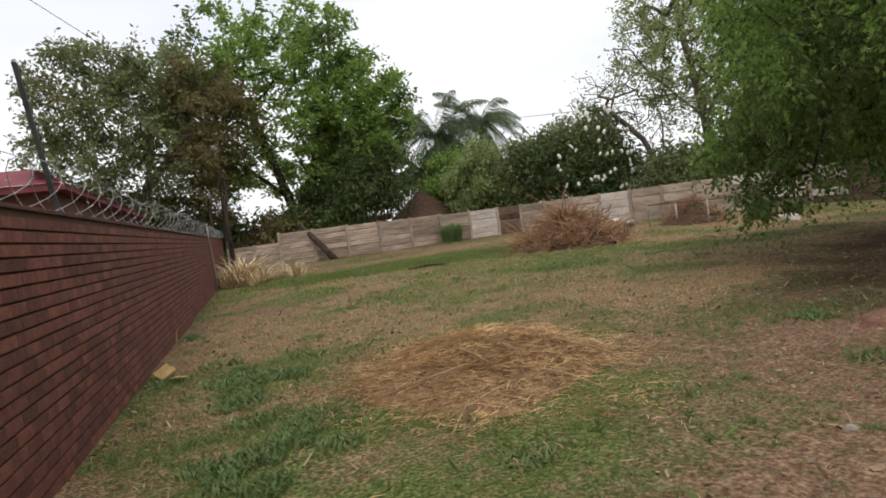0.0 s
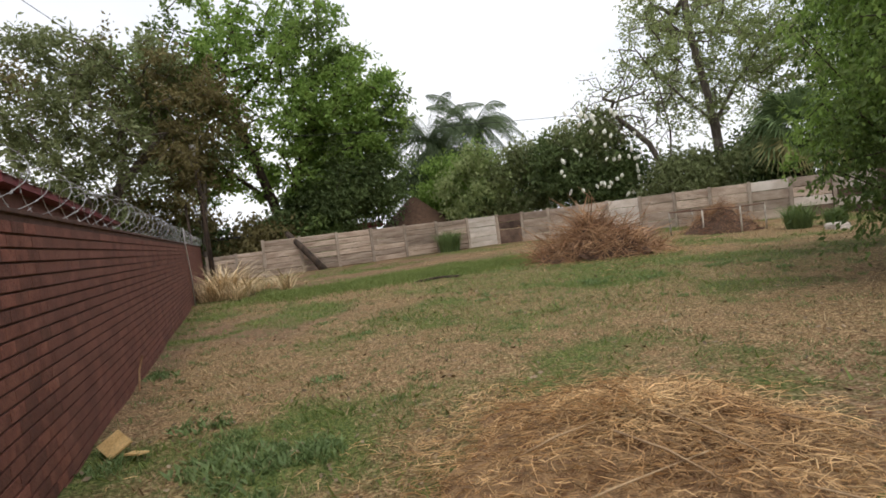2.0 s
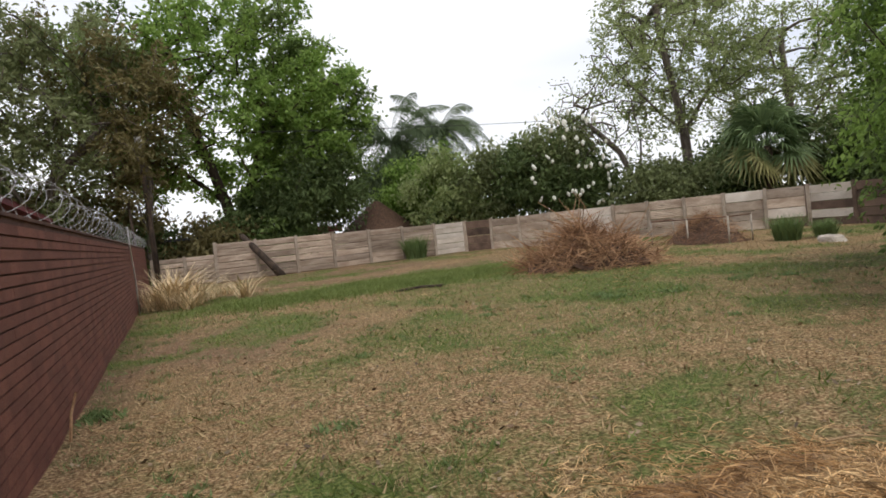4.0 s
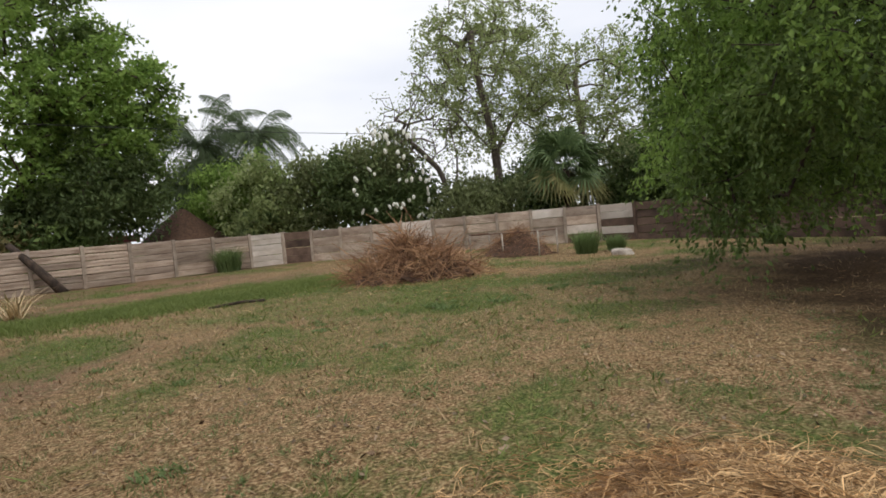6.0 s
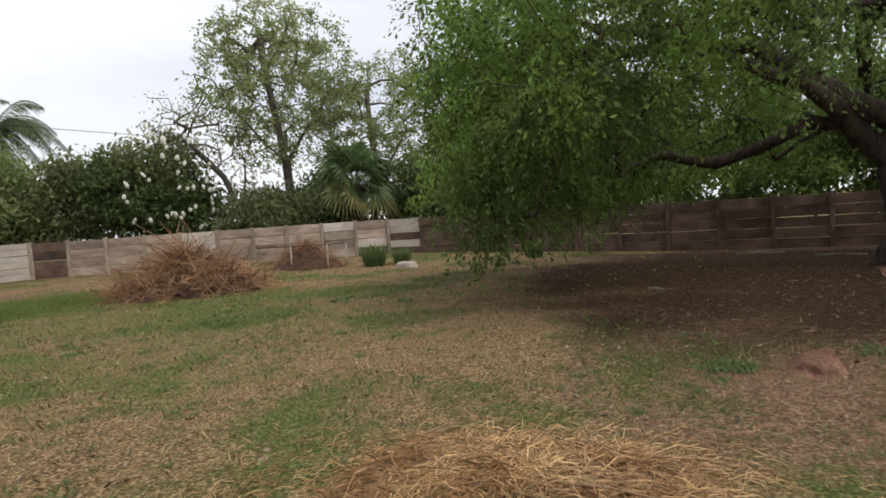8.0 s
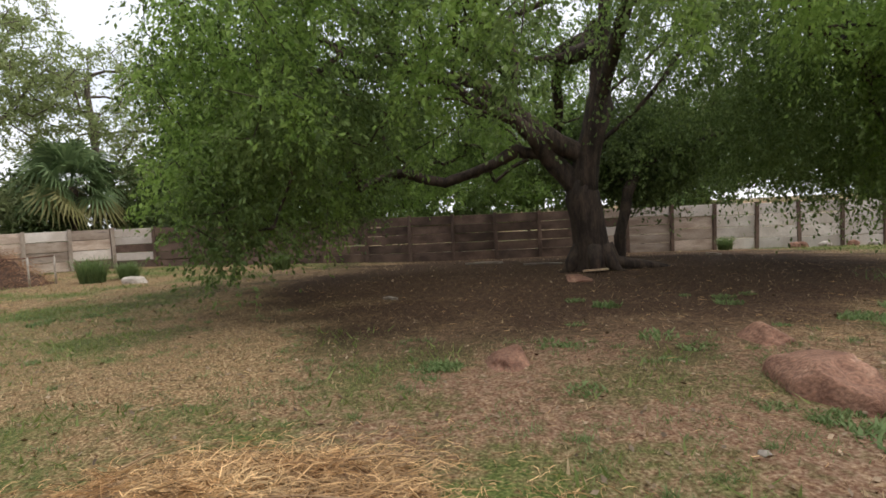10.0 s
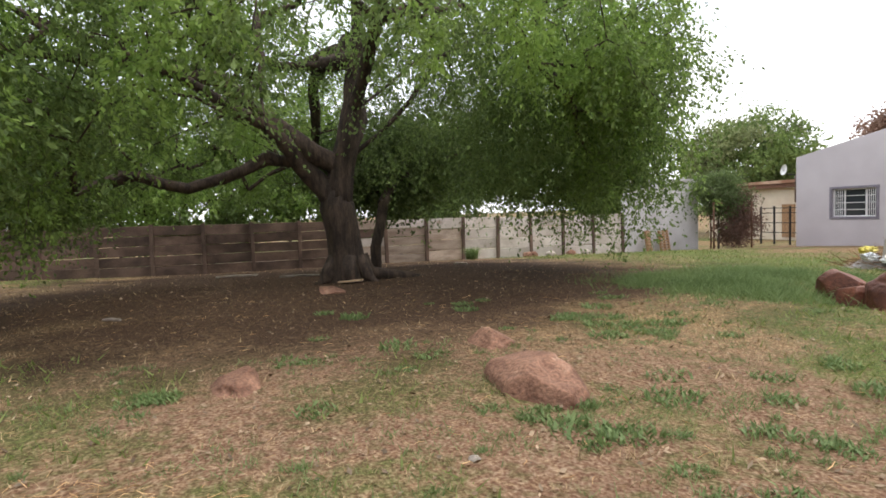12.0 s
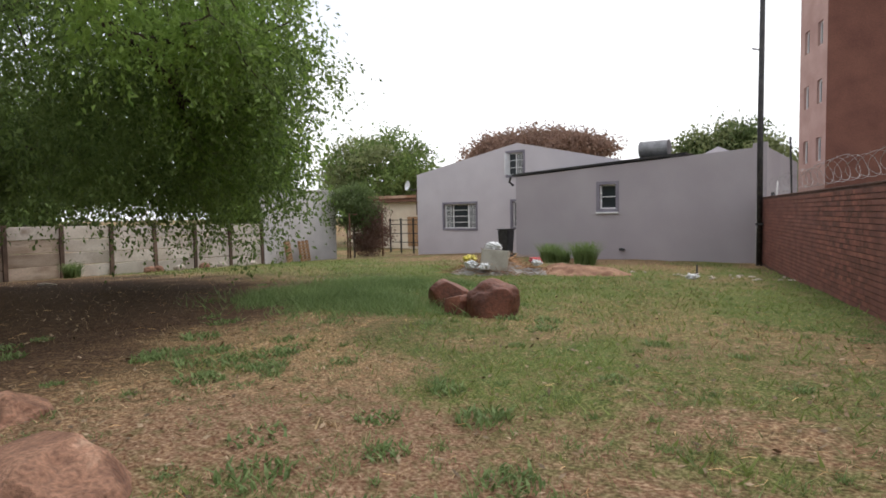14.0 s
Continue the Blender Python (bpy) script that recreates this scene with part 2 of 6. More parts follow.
def ground_material():
    """Bare red soil, dry straw-coloured turf and green turf, mixed by the sheet's own masks and broken up by noise."""
    m = bpy.data.materials.new("yard_ground")
    m.use_nodes = True
    n, l = m.node_tree.nodes, m.node_tree.links
    p = n["Principled BSDF"]
    p.inputs["Roughness"].default_value = 0.95
    p.inputs["Specular IOR Level"].default_value = 0.15
    co = n.new("ShaderNodeTexCoord")

    def tex(scale, detail=5):
        t = n.new("ShaderNodeTexNoise")
        t.inputs["Scale"].default_value, t.inputs["Detail"].default_value = scale, detail
        l.new(co.outputs["Object"], t.inputs["Vector"])
        return t.outputs[0]

    def ramp(fac, *stops):
        r = n.new("ShaderNodeValToRGB")
        while len(r.color_ramp.elements) < len(stops):
            r.color_ramp.elements.new(0.5)
        for e, (pos, col) in zip(r.color_ramp.elements, stops):
            e.position, e.color = pos, (*col, 1)
        l.new(fac, r.inputs[0])
        return r.outputs[0]

    def mix(fac, a, b):
        x = n.new("ShaderNodeMix")
        x.data_type = "RGBA"
        l.new(fac, x.inputs[0])
        l.new(a, x.inputs[6])
        l.new(b, x.inputs[7])
        return x.outputs[2]

    def mask(name, noise_out, gain):
        a = n.new("ShaderNodeAttribute")
        a.attribute_name = name
        k = n.new("ShaderNodeMath")
        k.operation = "MULTIPLY_ADD"
        k.inputs[1].default_value, k.inputs[2].default_value = gain, -gain / 2
        l.new(noise_out, k.inputs[0])
        s = n.new("ShaderNodeMath")
        s.operation, s.use_clamp = "ADD", True
        l.new(a.outputs["Fac"], s.inputs[0])
        l.new(k.outputs[0], s.inputs[1])
        return s.outputs[0]

    fine, mid, wide = tex(38, 8), tex(9, 6), tex(1.4)
    dry = ramp(fine, (0.34, (0.09, 0.05, 0.026)), (0.5, (0.262, 0.164, 0.08)), (0.66, (0.52, 0.375, 0.21)))
    soil = ramp(fine, (0.32, (0.12, 0.054, 0.031)), (0.52, (0.225, 0.135, 0.085)), (0.7, (0.355, 0.25, 0.17)))
    green = ramp(fine, (0.34, (0.04, 0.062, 0.015)), (0.52, (0.105, 0.14, 0.034)), (0.68, (0.24, 0.25, 0.085)))
    # dark leaf mould, toned down further to carry the tree's shade
    shaded_humus = ramp(fine, (0.32, (0.026, 0.015, 0.008)), (0.53, (0.07, 0.04, 0.023)), (0.72, (0.16, 0.1, 0.06)))
    col = mix(mask("soil", mid, 2.4), dry, soil)
    col = mix(mask("green", mid, 2.2), col, green)
    col = mix(mask("shaded_humus", mid, 1.2), col, shaded_humus)
    l.new(col, p.inputs["Base Color"])
    ad = n.new("ShaderNodeMath")
    ad.operation = "ADD"
    l.new(fine, ad.inputs[0])
    l.new(mid, ad.inputs[1])
    bp = n.new("ShaderNodeBump")
    bp.inputs["Strength"].default_value, bp.inputs["Distance"].default_value = 0.9, 0.03
    l.new(ad.outputs[0], bp.inputs["Height"])
    l.new(bp.outputs[0], p.inputs["Normal"])
    return m


M_GROUND = ground_material()

# ---- mesh helpers ----
RNG = np.random.default_rng(7)


def raw_mesh(name, verts, faces, mat, parent=None, label="", smooth=False):
    """One mesh object from arrays: faces is an (n, k) array of corner indices."""
    verts, faces = np.asarray(verts, dtype=np.float32), np.asarray(faces, dtype=np.int32)
    me = bpy.data.meshes.new(name)
    me.vertices.add(len(verts))
    me.vertices.foreach_set("co", verts.ravel())
    me.loops.add(faces.size)
    me.loops.foreach_set("vertex_index", faces.ravel())
    me.polygons.add(len(faces))
    me.polygons.foreach_set("loop_start", np.arange(0, faces.size, faces.shape[1], dtype=np.int32))
    me.polygons.foreach_set("loop_total", np.full(len(faces), faces.shape[1], dtype=np.int32))
    me.update(calc_edges=True)
    me.validate()
    me.polygons.foreach_set("use_smooth", np.full(len(me.polygons), smooth, dtype=bool))
    me.materials.append(mat)
    ob = new(name, me)
    ob.parent = parent
    if label:
        tagged(ob, label)
    return ob


def part(name, bm, mat, parent=None, label="", smooth=False):
    """Links a bmesh as one mesh object under a thing or a part."""
    me = bpy.data.meshes.new(name)
    bmesh.ops.recalc_face_normals(bm, faces=bm.faces)
    bm.to_mesh(me)
    bm.free()
    me.materials.append(mat)
    if smooth:
        for f in me.polygons:
            f.use_smooth = True
    ob = new(name, me)
    ob.parent = parent
    if label:
        tagged(ob, label)
    return ob


def box(bm, x0, x1, y0, y1, z0, z1, bevel=0.0):
    vs = [bm.verts.new((x, y, z)) for x in (x0, x1) for y in (y0, y1) for z in (z0, z1)]
    fs = [bm.faces.new([vs[i] for i in q]) for q in ((0, 1, 3, 2), (4, 6, 7, 5), (0, 4, 5, 1), (2, 3, 7, 6), (0, 2, 6, 4), (1, 5, 7, 3))]
    if bevel:
        edges = list({e for f in fs for e in f.edges})
        bmesh.ops.bevel(bm, geom=edges, offset=bevel, segments=2, affect="EDGES", profile=0.6)
    return bm


def boxed(name, x0, x1, y0, y1, z0, z1, mat, parent=None, label="", bevel=0.0):
    return part(name, box(bmesh.new(), x0, x1, y0, y1, z0, z1, bevel), mat, parent, label)


def tube(bm, points, radius, sides=8, cap=True):
    """A tube along points; radius is one number or one a point."""
    pts = [Vector(p) for p in points]
    rad = [radius] * len(pts) if isinstance(radius, (int, float)) else list(radius)
    rings = []
    ref = Vector((0.31, 0.17, 0.93))
    for i, p in enumerate(pts):
        d = (pts[min(i + 1, len(pts) - 1)] - pts[max(i - 1, 0)]).normalized()
        u = d.cross(ref)
        u = (u if u.length > 0.05 else d.cross(Vector((1, 0, 0)))).normalized()
        v = d.cross(u)
        rings.append([bm.verts.new(p + (u * math.cos(a) + v * math.sin(a)) * rad[i]) for a in (2 * math.pi * k / sides for k in range(sides))])
    for a, b in zip(rings, rings[1:]):
        for k in range(sides):
            bm.faces.new((a[k], a[(k + 1) % sides], b[(k + 1) % sides], b[k]))
    if cap:
        bm.faces.new(rings[0][::-1])
        bm.faces.new(rings[-1])
    return bm


def tubed(name, points, radius, mat, parent=None, label="", sides=8):
    return part(name, tube(bmesh.new(), points, radius, sides), mat, parent, label, smooth=sides > 5)


def empty(name, label, category, group="", at=(0, 0, 0), turn=0.0):
    ob = new(name)
    ob.matrix_basis = pose(*at, 0, 0, turn)
    return tagged(ob, label, category, group)


def soft_plus(v):
    return 0.5 * (v + np.sqrt(v * v + 1.0))


def ground_z(x, y):
    """Height of the yard: level by the brick wall, falling away towards the far fence and the house."""
    x, y = np.asarray(x, float), np.asarray(y, float)
    k = 0.25 + 0.75 / (1 + np.exp(np.clip((y - 10) / 3, -30, 30)))
    u = np.clip(x - 8, 0, 17)
    v = np.clip(-y - 4, 0, 18)
    bank = 0.12 * np.exp(-np.clip(x + 1.2, 0, 30) / 0.45) * (y > -0.5) * (x > -3)
    return -0.0022 * u * u * k - 0.019 * v + bank


def gz(x, y):
    return float(ground_z(x, y))


def lump(name, centre, size, mat, parent=None, label="", rough=0.18, seed=0, detail=3, flat=0.0, freq=1.6, block=0.0, cuts=0):
    """A stone or heap: a ball pushed in and out by noise, cut off below."""
    bm = bmesh.new()
    bmesh.ops.create_icosphere(bm, subdivisions=detail, radius=1.0)
    rnd = random.Random(seed)
    planes = [(Vector((rnd.gauss(0, 1), rnd.gauss(0, 1), rnd.gauss(0.3, 0.8))).normalized(), rnd.uniform(0.56, 0.84)) for _ in range(cuts)]
    for v in bm.verts:
        q = v.co * freq + Vector((seed * 7.3, seed * 3.1, seed))
        k = 1 + rough * noise.noise(q) * 1.6 + rough * 0.5 * noise.noise(q * 2.7) + rough * 0.25 * noise.noise(q * 6)
        co = v.co * k
        for plane, reach in planes:
            over = co.dot(plane) - reach
            if over > 0:
                co = co - plane * over * 0.96
        if block:
            co = Vector([math.copysign(abs(c) ** block, c) for c in co]) * 0.93
        co.z = max(co.z, -1 + flat)
        v.co = Vector((centre[0] + co.x * size[0], centre[1] + co.y * size[1], centre[2] + co.z * size[2]))
    return part(name, bm, mat, parent, label, smooth=True)


# ---- ground: one sheet to the horizon ----


def lattice(x, y, scale, seed=0):
    """Smooth random field between 0 and 1."""
    r = np.random.default_rng(seed).random((64, 64))
    u, v = np.asarray(x) / scale + 1000, np.asarray(y) / scale + 1000
    i, j = np.floor(u).astype(int), np.floor(v).astype(int)
    a, b = u - i, v - j
    a, b = a * a * (3 - 2 * a), b * b * (3 - 2 * b)
    g = lambda p, q: r[p % 64, q % 64]
    return (g(i, j) * (1 - a) + g(i + 1, j) * a) * (1 - b) + (g(i, j + 1) * (1 - a) + g(i + 1, j + 1) * a) * b


def patch(x, y, cx, cy, rx, ry, turn=0.0):
    c, s = math.cos(radians(turn)), math.sin(radians(turn))
    u, v = (x - cx) * c + (y - cy) * s, -(x - cx) * s + (y - cy) * c
    d = np.sqrt((u / rx) ** 2 + (v / ry) ** 2)
    return np.clip(1.5 - d, 0, 1) * np.clip((1.5 - d) * 2, 0, 1)


def masks(x, y):
    """How bare, how green and how covered with leaf mould, darkened for the tree's shade, the yard is at a place."""
    n1, n2, n3 = lattice(x, y, 1.7, 1), lattice(x, y, 0.6, 2), lattice(x, y, 4.5, 3)
    green = 0.04 + 1.5 * np.clip((n1 * 0.55 + n2 * 0.45) - 0.43, 0, 1) * 1.9
    green += 1.7 * patch(x, y, 6.2, 19.0, 4.6, 1.5, -12) + 0.5 * patch(x, y, 6.6, 14.5, 3.4, 1.6, -20) + 0.3 * patch(x, y, 4.6, 10.5, 3.0, 2.0, -30) + 0.3 * patch(x, y, 9.0, 11.0, 3.5, 2.2, -30)
    green += 0.8 * patch(x, y, 0.02, 6.7, 0.26, 0.75, 0) + 0.6 * patch(x, y, 0.25, 4.6, 0.3, 0.55, 0) + 0.5 * patch(x, y, -0.1, 3.8, 0.3, 0.35, 0)
    green += 0.6 * patch(x, y, 9.0, -10.0, 8.0, 5.0, 0) + 0.3 * patch(x, y, 4.5, -6.0, 5.0, 4.0, 0) + 0.6 * patch(x, y, 8.6, -6.8, 1.8, 0.9, -30) + 0.6 * patch(x, y, 6.1, -0.95, 0.7, 0.45, 0) + 0.6 * patch(x, y, 8.2, -4.5, 1.4, 0.8, -30)
    green += 0.4 * patch(x, y, 20, -12, 5, 5, 0) + 0.25 * patch(x, y, 3.3, 1.2, 0.6, 0.5, 40)
    green -= 0.3 * patch(x, y, 2.9, 2.3, 1.8, 1.0, 25) + 0.4 * patch(x, y, 3.7, 3.9, 1.0, 1.0, 0) + 0.35 * patch(x, y, 1.2, 1.5, 1.6, 1.2, 0)
    soil = np.clip(n3 * 0.7 + n1 * 0.5 + n2 * 0.5 - 0.62, 0, 1) * 2.2
    soil += 0.8 * patch(x, y, 4.2, 1.4, 3.4, 2.0, 20) + 0.25 * patch(x, y, 2.8, 2.5, 1.6, 0.9, 20) + 0.6 * patch(x, y, 1.0, 2.2, 2.4, 1.4, 0) + 0.7 * patch(x, y, 4.6, 3.4, 2.4, 1.6, 30) + 0.35 * patch(x, y, 5.0, -11.0, 3.5, 1.2, 0)
    soil += 0.6 * patch(x, y, 2.8, -1.6, 2.4, 2.4, 0) + 0.35 * patch(x, y, -0.8, 8.0, 0.35, 12.0, 0)
    # widened past the bare mould, east to the fence, where the shade lies
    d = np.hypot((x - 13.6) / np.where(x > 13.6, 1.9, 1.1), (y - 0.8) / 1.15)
    shaded_humus = np.clip((8.9 + 3.0 * (n1 - 0.5) + 1.6 * (n2 - 0.5) - d) / 3.4, 0, 1)
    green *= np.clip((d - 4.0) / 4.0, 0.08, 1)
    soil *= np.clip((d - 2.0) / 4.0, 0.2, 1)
    return np.clip(soil, 0, 1), np.clip(green, 0, 1), shaded_humus


def build_ground():
    far = np.array([-1500, -600, -250, -120, -70, -45, -30, -22.0])
    xs = np.concatenate([far, np.arange(-16, -2, 2.0), np.arange(-2, 16, 0.14), np.arange(16, 28, 0.4), -far[::-1] + 10])
    ys = np.concatenate([far - 5, np.arange(-25, -14, 0.5), np.arange(-14, 24, 0.16), np.arange(24, 36, 0.5), -far[::-1] + 16])
    X, Y = np.meshgrid(xs, ys, indexing="ij")
    inside = (X > -1.4) & (X < 25) & (Y > -19) & (Y < 33)
    Z = ground_z(X, Y) + inside * (0.035 * (lattice(X, Y, 0.9, 11) - 0.5) + 0.05 * (lattice(X, Y, 2.3, 12) - 0.5) + 0.02 * (lattice(X, Y, 0.3, 13) - 0.5))
    nx, ny = X.shape
    idx = np.arange(nx * ny).reshape(nx, ny)
    faces = np.stack([idx[:-1, :-1], idx[1:, :-1], idx[1:, 1:], idx[:-1, 1:]], -1).reshape(-1, 4)
    ob = raw_mesh("ground", np.stack([X, Y, Z], -1).reshape(-1, 3), faces, M_GROUND, smooth=True)
    for name, values in zip(("soil", "green", "shaded_humus"), masks(X.ravel(), Y.ravel())):
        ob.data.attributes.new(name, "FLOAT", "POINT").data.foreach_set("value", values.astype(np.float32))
    tagged(ob, "patchy yard of dry grass, green turf and bare red soil", "ground", kind="structure")


build_ground()

# ---- plan of the walls ----
WALL_TOP = 1.84
BEND, WALL_END = (-1.33, -0.44), (-0.01, 31.0)


def wall_x(y):
    """The yard face of the brick wall at y."""
    return BEND[0] + (y - BEND[1]) * 0.042 if y > BEND[1] else BEND[0] - (y - BEND[1]) * 0.2826


def brick_wall(name, a, b, near, label, top=WALL_TOP):
    """Face-brick garden wall with raked joints: the stretch near (distances along the wall) in single bricks."""
    a, b = Vector((*a, 0)), Vector((*b, 0))
    d = (b - a).normalized()
    length = (b - a).length
    turn = math.degrees(math.atan2(d.y, d.x))
    base = pose(a.x, a.y, 0, 0, 0, turn)
    # local: x along the wall, y to its back, the yard on the side of negative y
    core = boxed(name, 0, length, 0.012, 0.21, -0.6, top - 0.01, M_MORTAR)
    core.matrix_basis = base
    tagged(core, label, "wall", kind="structure")
    course, pitch, w, h = 0.0855, 0.232, 0.2312, 0.071
    bm = box(bmesh.new(), 0, w, -0.006, 0.1, 0, h, 0.0035)
    me = bpy.data.meshes.new("brick")
    bmesh.ops.recalc_face_normals(bm, faces=bm.faces)
    bm.to_mesh(me)
    bm.free()
    me.materials.append(M_BRICK)
    V, F = [], []
    q = np.array([(0, 1, 3, 2), (4, 6, 7, 5), (0, 4, 5, 1), (2, 3, 7, 6), (0, 2, 6, 4), (1, 5, 7, 3)])
    rows = range(-2, int((top - 0.02) / course))
    rnd = random.Random(5)
    singles = []
    for r in rows:
        n = int(length / pitch)
        for i in range(n):
            x = i * pitch + (pitch / 2 if r % 2 else 0.0)
            if x + w > length:
                continue
            z, push = r * course, rnd.uniform(-0.0005, 0.0004)
            if near and near[0] <= x < near[1] and r >= 0:
                singles.append((x, push, z))
            else:
                k = len(V) * 8
                V.append([(px, py, pz) for px in (x, x + w) for py in (-0.006 + push, 0.1) for pz in (z, z + h)])
                F.append(q + k)
    joined = raw_mesh("brickwork", np.array(V).reshape(-1, 3), np.concatenate(F), M_BRICK_FAR, core)
    tagged(joined, kind="stuff")
    cap = boxed("coping", 0, length, -0.01, 0.22, top - 0.008, top + 0.022, M_MORTAR, core, bevel=0.006)
    return core, me, singles


SINGLE_BRICKS = [brick_wall("wall_west", BEND, WALL_END, (3.4, 7.2), "weathered dark red face-brick garden wall with raked joints"),
                 brick_wall("wall_southwest", (3.55, -17.7), BEND, (7.0, 10.3), "dark red face-brick garden wall running to the grey building", WALL_TOP - 0.09)]


def panel_mesh(kind):
    """One precast slab, 1.0 long (scaled to the bay), 0.29 high."""
    bm = bmesh.new()
    if kind == "ribbed":
        for k in range(5):
            z = 0.002 + k * 0.058
            tube(bm, [(0, 0.0, z + 0.027), (1, 0.0, z + 0.027)], 0.028, 8)
        box(bm, 0, 1, 0.0, 0.02, 0, 0.288)
    elif kind == "stone":
        box(bm, 0, 1, -0.02, 0.02, 0, 0.288, 0.006)
        rnd = random.Random(3)
        for r in range(2):
            x = 0.0
            while x < 0.97:
                w = min(rnd.uniform(0.1, 0.2), 1 - x)
                box(bm, x + 0.006, x + w - 0.006, -0.034, -0.018, 0.008 + r * 0.14, 0.136 + r * 0.14, 0.007)
                x += w
    else:
        box(bm, 0, 1, -0.025, 0.025, 0.0, 0.288, 0.016)
        if kind == "grooved":
            box(bm, 0.005, 0.995, -0.045, -0.018, 0.03, 0.125, 0.008)
            box(bm, 0.005, 0.995, -0.045, -0.018, 0.165, 0.262, 0.008)
    me = bpy.data.meshes.new("panel_" + kind)
    bmesh.ops.recalc_face_normals(bm, faces=bm.faces)
    bm.to_mesh(me)
    bm.free()
    return me


PANEL_MESH = {}


def panel_data(kind, mat):
    key = (kind, mat.name)
    if key not in PANEL_MESH:
        PANEL_MESH[key] = panel_mesh(kind)
        PANEL_MESH[key].materials.append(mat)
    return PANEL_MESH[key]


_bm = box(bmesh.new(), -0.07, 0.07, -0.11, 0.085, -0.4, 1.0, 0.012)
POST_MESH = bpy.data.meshes.new("post")
bmesh.ops.recalc_face_normals(_bm, faces=_bm.faces)
_bm.to_mesh(POST_MESH)
_bm.free()
POST_MESH.materials.append(M_POST)
# darker post copy: shade on fence_east, dark posts on fence_southeast
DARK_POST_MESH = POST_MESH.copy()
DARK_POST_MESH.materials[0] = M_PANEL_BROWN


def precast_fence(name, a, b, bays, top_a, top_b, styles, label, seed=1, dark=False, slabs=6):
    """Posts with slabs slotted between them. styles: one letter a bay (w whole pale slab, r ribbed, s stone-faced, g grooved, p plain, b brown)."""
    rnd = random.Random(seed)
    fence = tagged(new(name), label, "fence", kind="structure")
    a, b = Vector(a), Vector(b)
    d = (b - a) / bays
    turn = math.degrees(math.atan2(d.y, d.x))
    width = d.length
    for i in range(bays + 1):
        p = a + d * i
        top = top_a + (top_b - top_a) * i / bays
        post = new("post", DARK_POST_MESH if dark else POST_MESH)
        post.parent = fence
        post.matrix_basis = pose(p.x, p.y, gz(p.x, p.y), rnd.uniform(-1.2, 1.2), rnd.uniform(-1.0, 1.0), turn) @ Matrix.Diagonal((1, 1, top + 0.03 - gz(p.x, p.y), 1))
    for i in range(bays):
        p, q = a + d * i, a + d * (i + 1)
        low = min(gz(p.x, p.y), gz(q.x, q.y))
        top = top_a + (top_b - top_a) * (i + 0.5) / bays
        style = styles[i % len(styles)]
        count = slabs
        h = (top - low - 0.02) / count
        for k in range(count):
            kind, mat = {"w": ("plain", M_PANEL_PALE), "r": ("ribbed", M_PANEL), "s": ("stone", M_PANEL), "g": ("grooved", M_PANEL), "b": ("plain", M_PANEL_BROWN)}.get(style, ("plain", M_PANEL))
            if style == "m":
                kind, mat = rnd.choice((("plain", M_PANEL), ("plain", M_PANEL_BROWN), ("plain", M_PANEL_PALE), ("plain", M_PANEL)))
            if style == "x" and k == slabs - 1:
                mat = M_PANEL_PALE
            slab = new("panel", panel_data(kind, mat))
            slab.parent = fence
            x0 = 0.03
            slab.matrix_basis = pose(p.x, p.y, low + 0.01 + k * h, 0, 0, turn) @ pose(x0, rnd.uniform(-0.02, 0.02), 0, rnd.uniform(-2.5, 2.5), rnd.uniform(-0.45, 0.45), 0) @ Matrix.Diagonal((width - 0.06, 1, (h - rnd.uniform(0.01, 0.024)) / 0.288, 1))
    return fence


precast_fence("fence_north", (2.74, 32.02), (15.33, 31.64), 7, 1.78, 1.58, "gggsrgw", "tall grey precast concrete slab fence with square posts", 2)
precast_fence("fence_northeast", (15.33, 31.64), (24.33, 18.69), 10, 1.57, 1.55, "bpppwprpxm", "stained precast concrete slab fence with patched slabs", 3, slabs=4)
# brown bays and posts carry stain and the tree's shade in their colour
precast_fence("fence_east", (24.33, 18.69), (24.28, -4.75), 13, 1.52, 1.28, "mbbbbbbbbbbmx", "stained precast concrete slab fence, coloured darker for the tree's shade", 4, True, slabs=5)
precast_fence("fence_southeast", (24.28, -4.75), (24.25, -15.0), 6, 1.28, 1.16, "xwwwww", "pale precast concrete slab fence with dark posts and soil stains", 5, True, slabs=4)
# low bay in the corner by the brick wall
precast_fence("fence_corner", (0.2, 33.2), (2.9, 33.0), 2, 1.3, 1.3, "p", "low precast concrete fence bay behind dry reeds", 6)

tall_wall = boxed("wall_east", 24.15, 24.4, -19.7, -15.08, -1.2, 2.72, M_WALLW)
tagged(tall_wall, "tall white stained plaster boundary wall", "wall", kind="structure")
boxed("coping", 24.1, 24.45, -19.74, -15.06, 2.724, 2.8, M_WALLW, tall_wall)


# ---- razor wire and electric fence on the brick walls ----


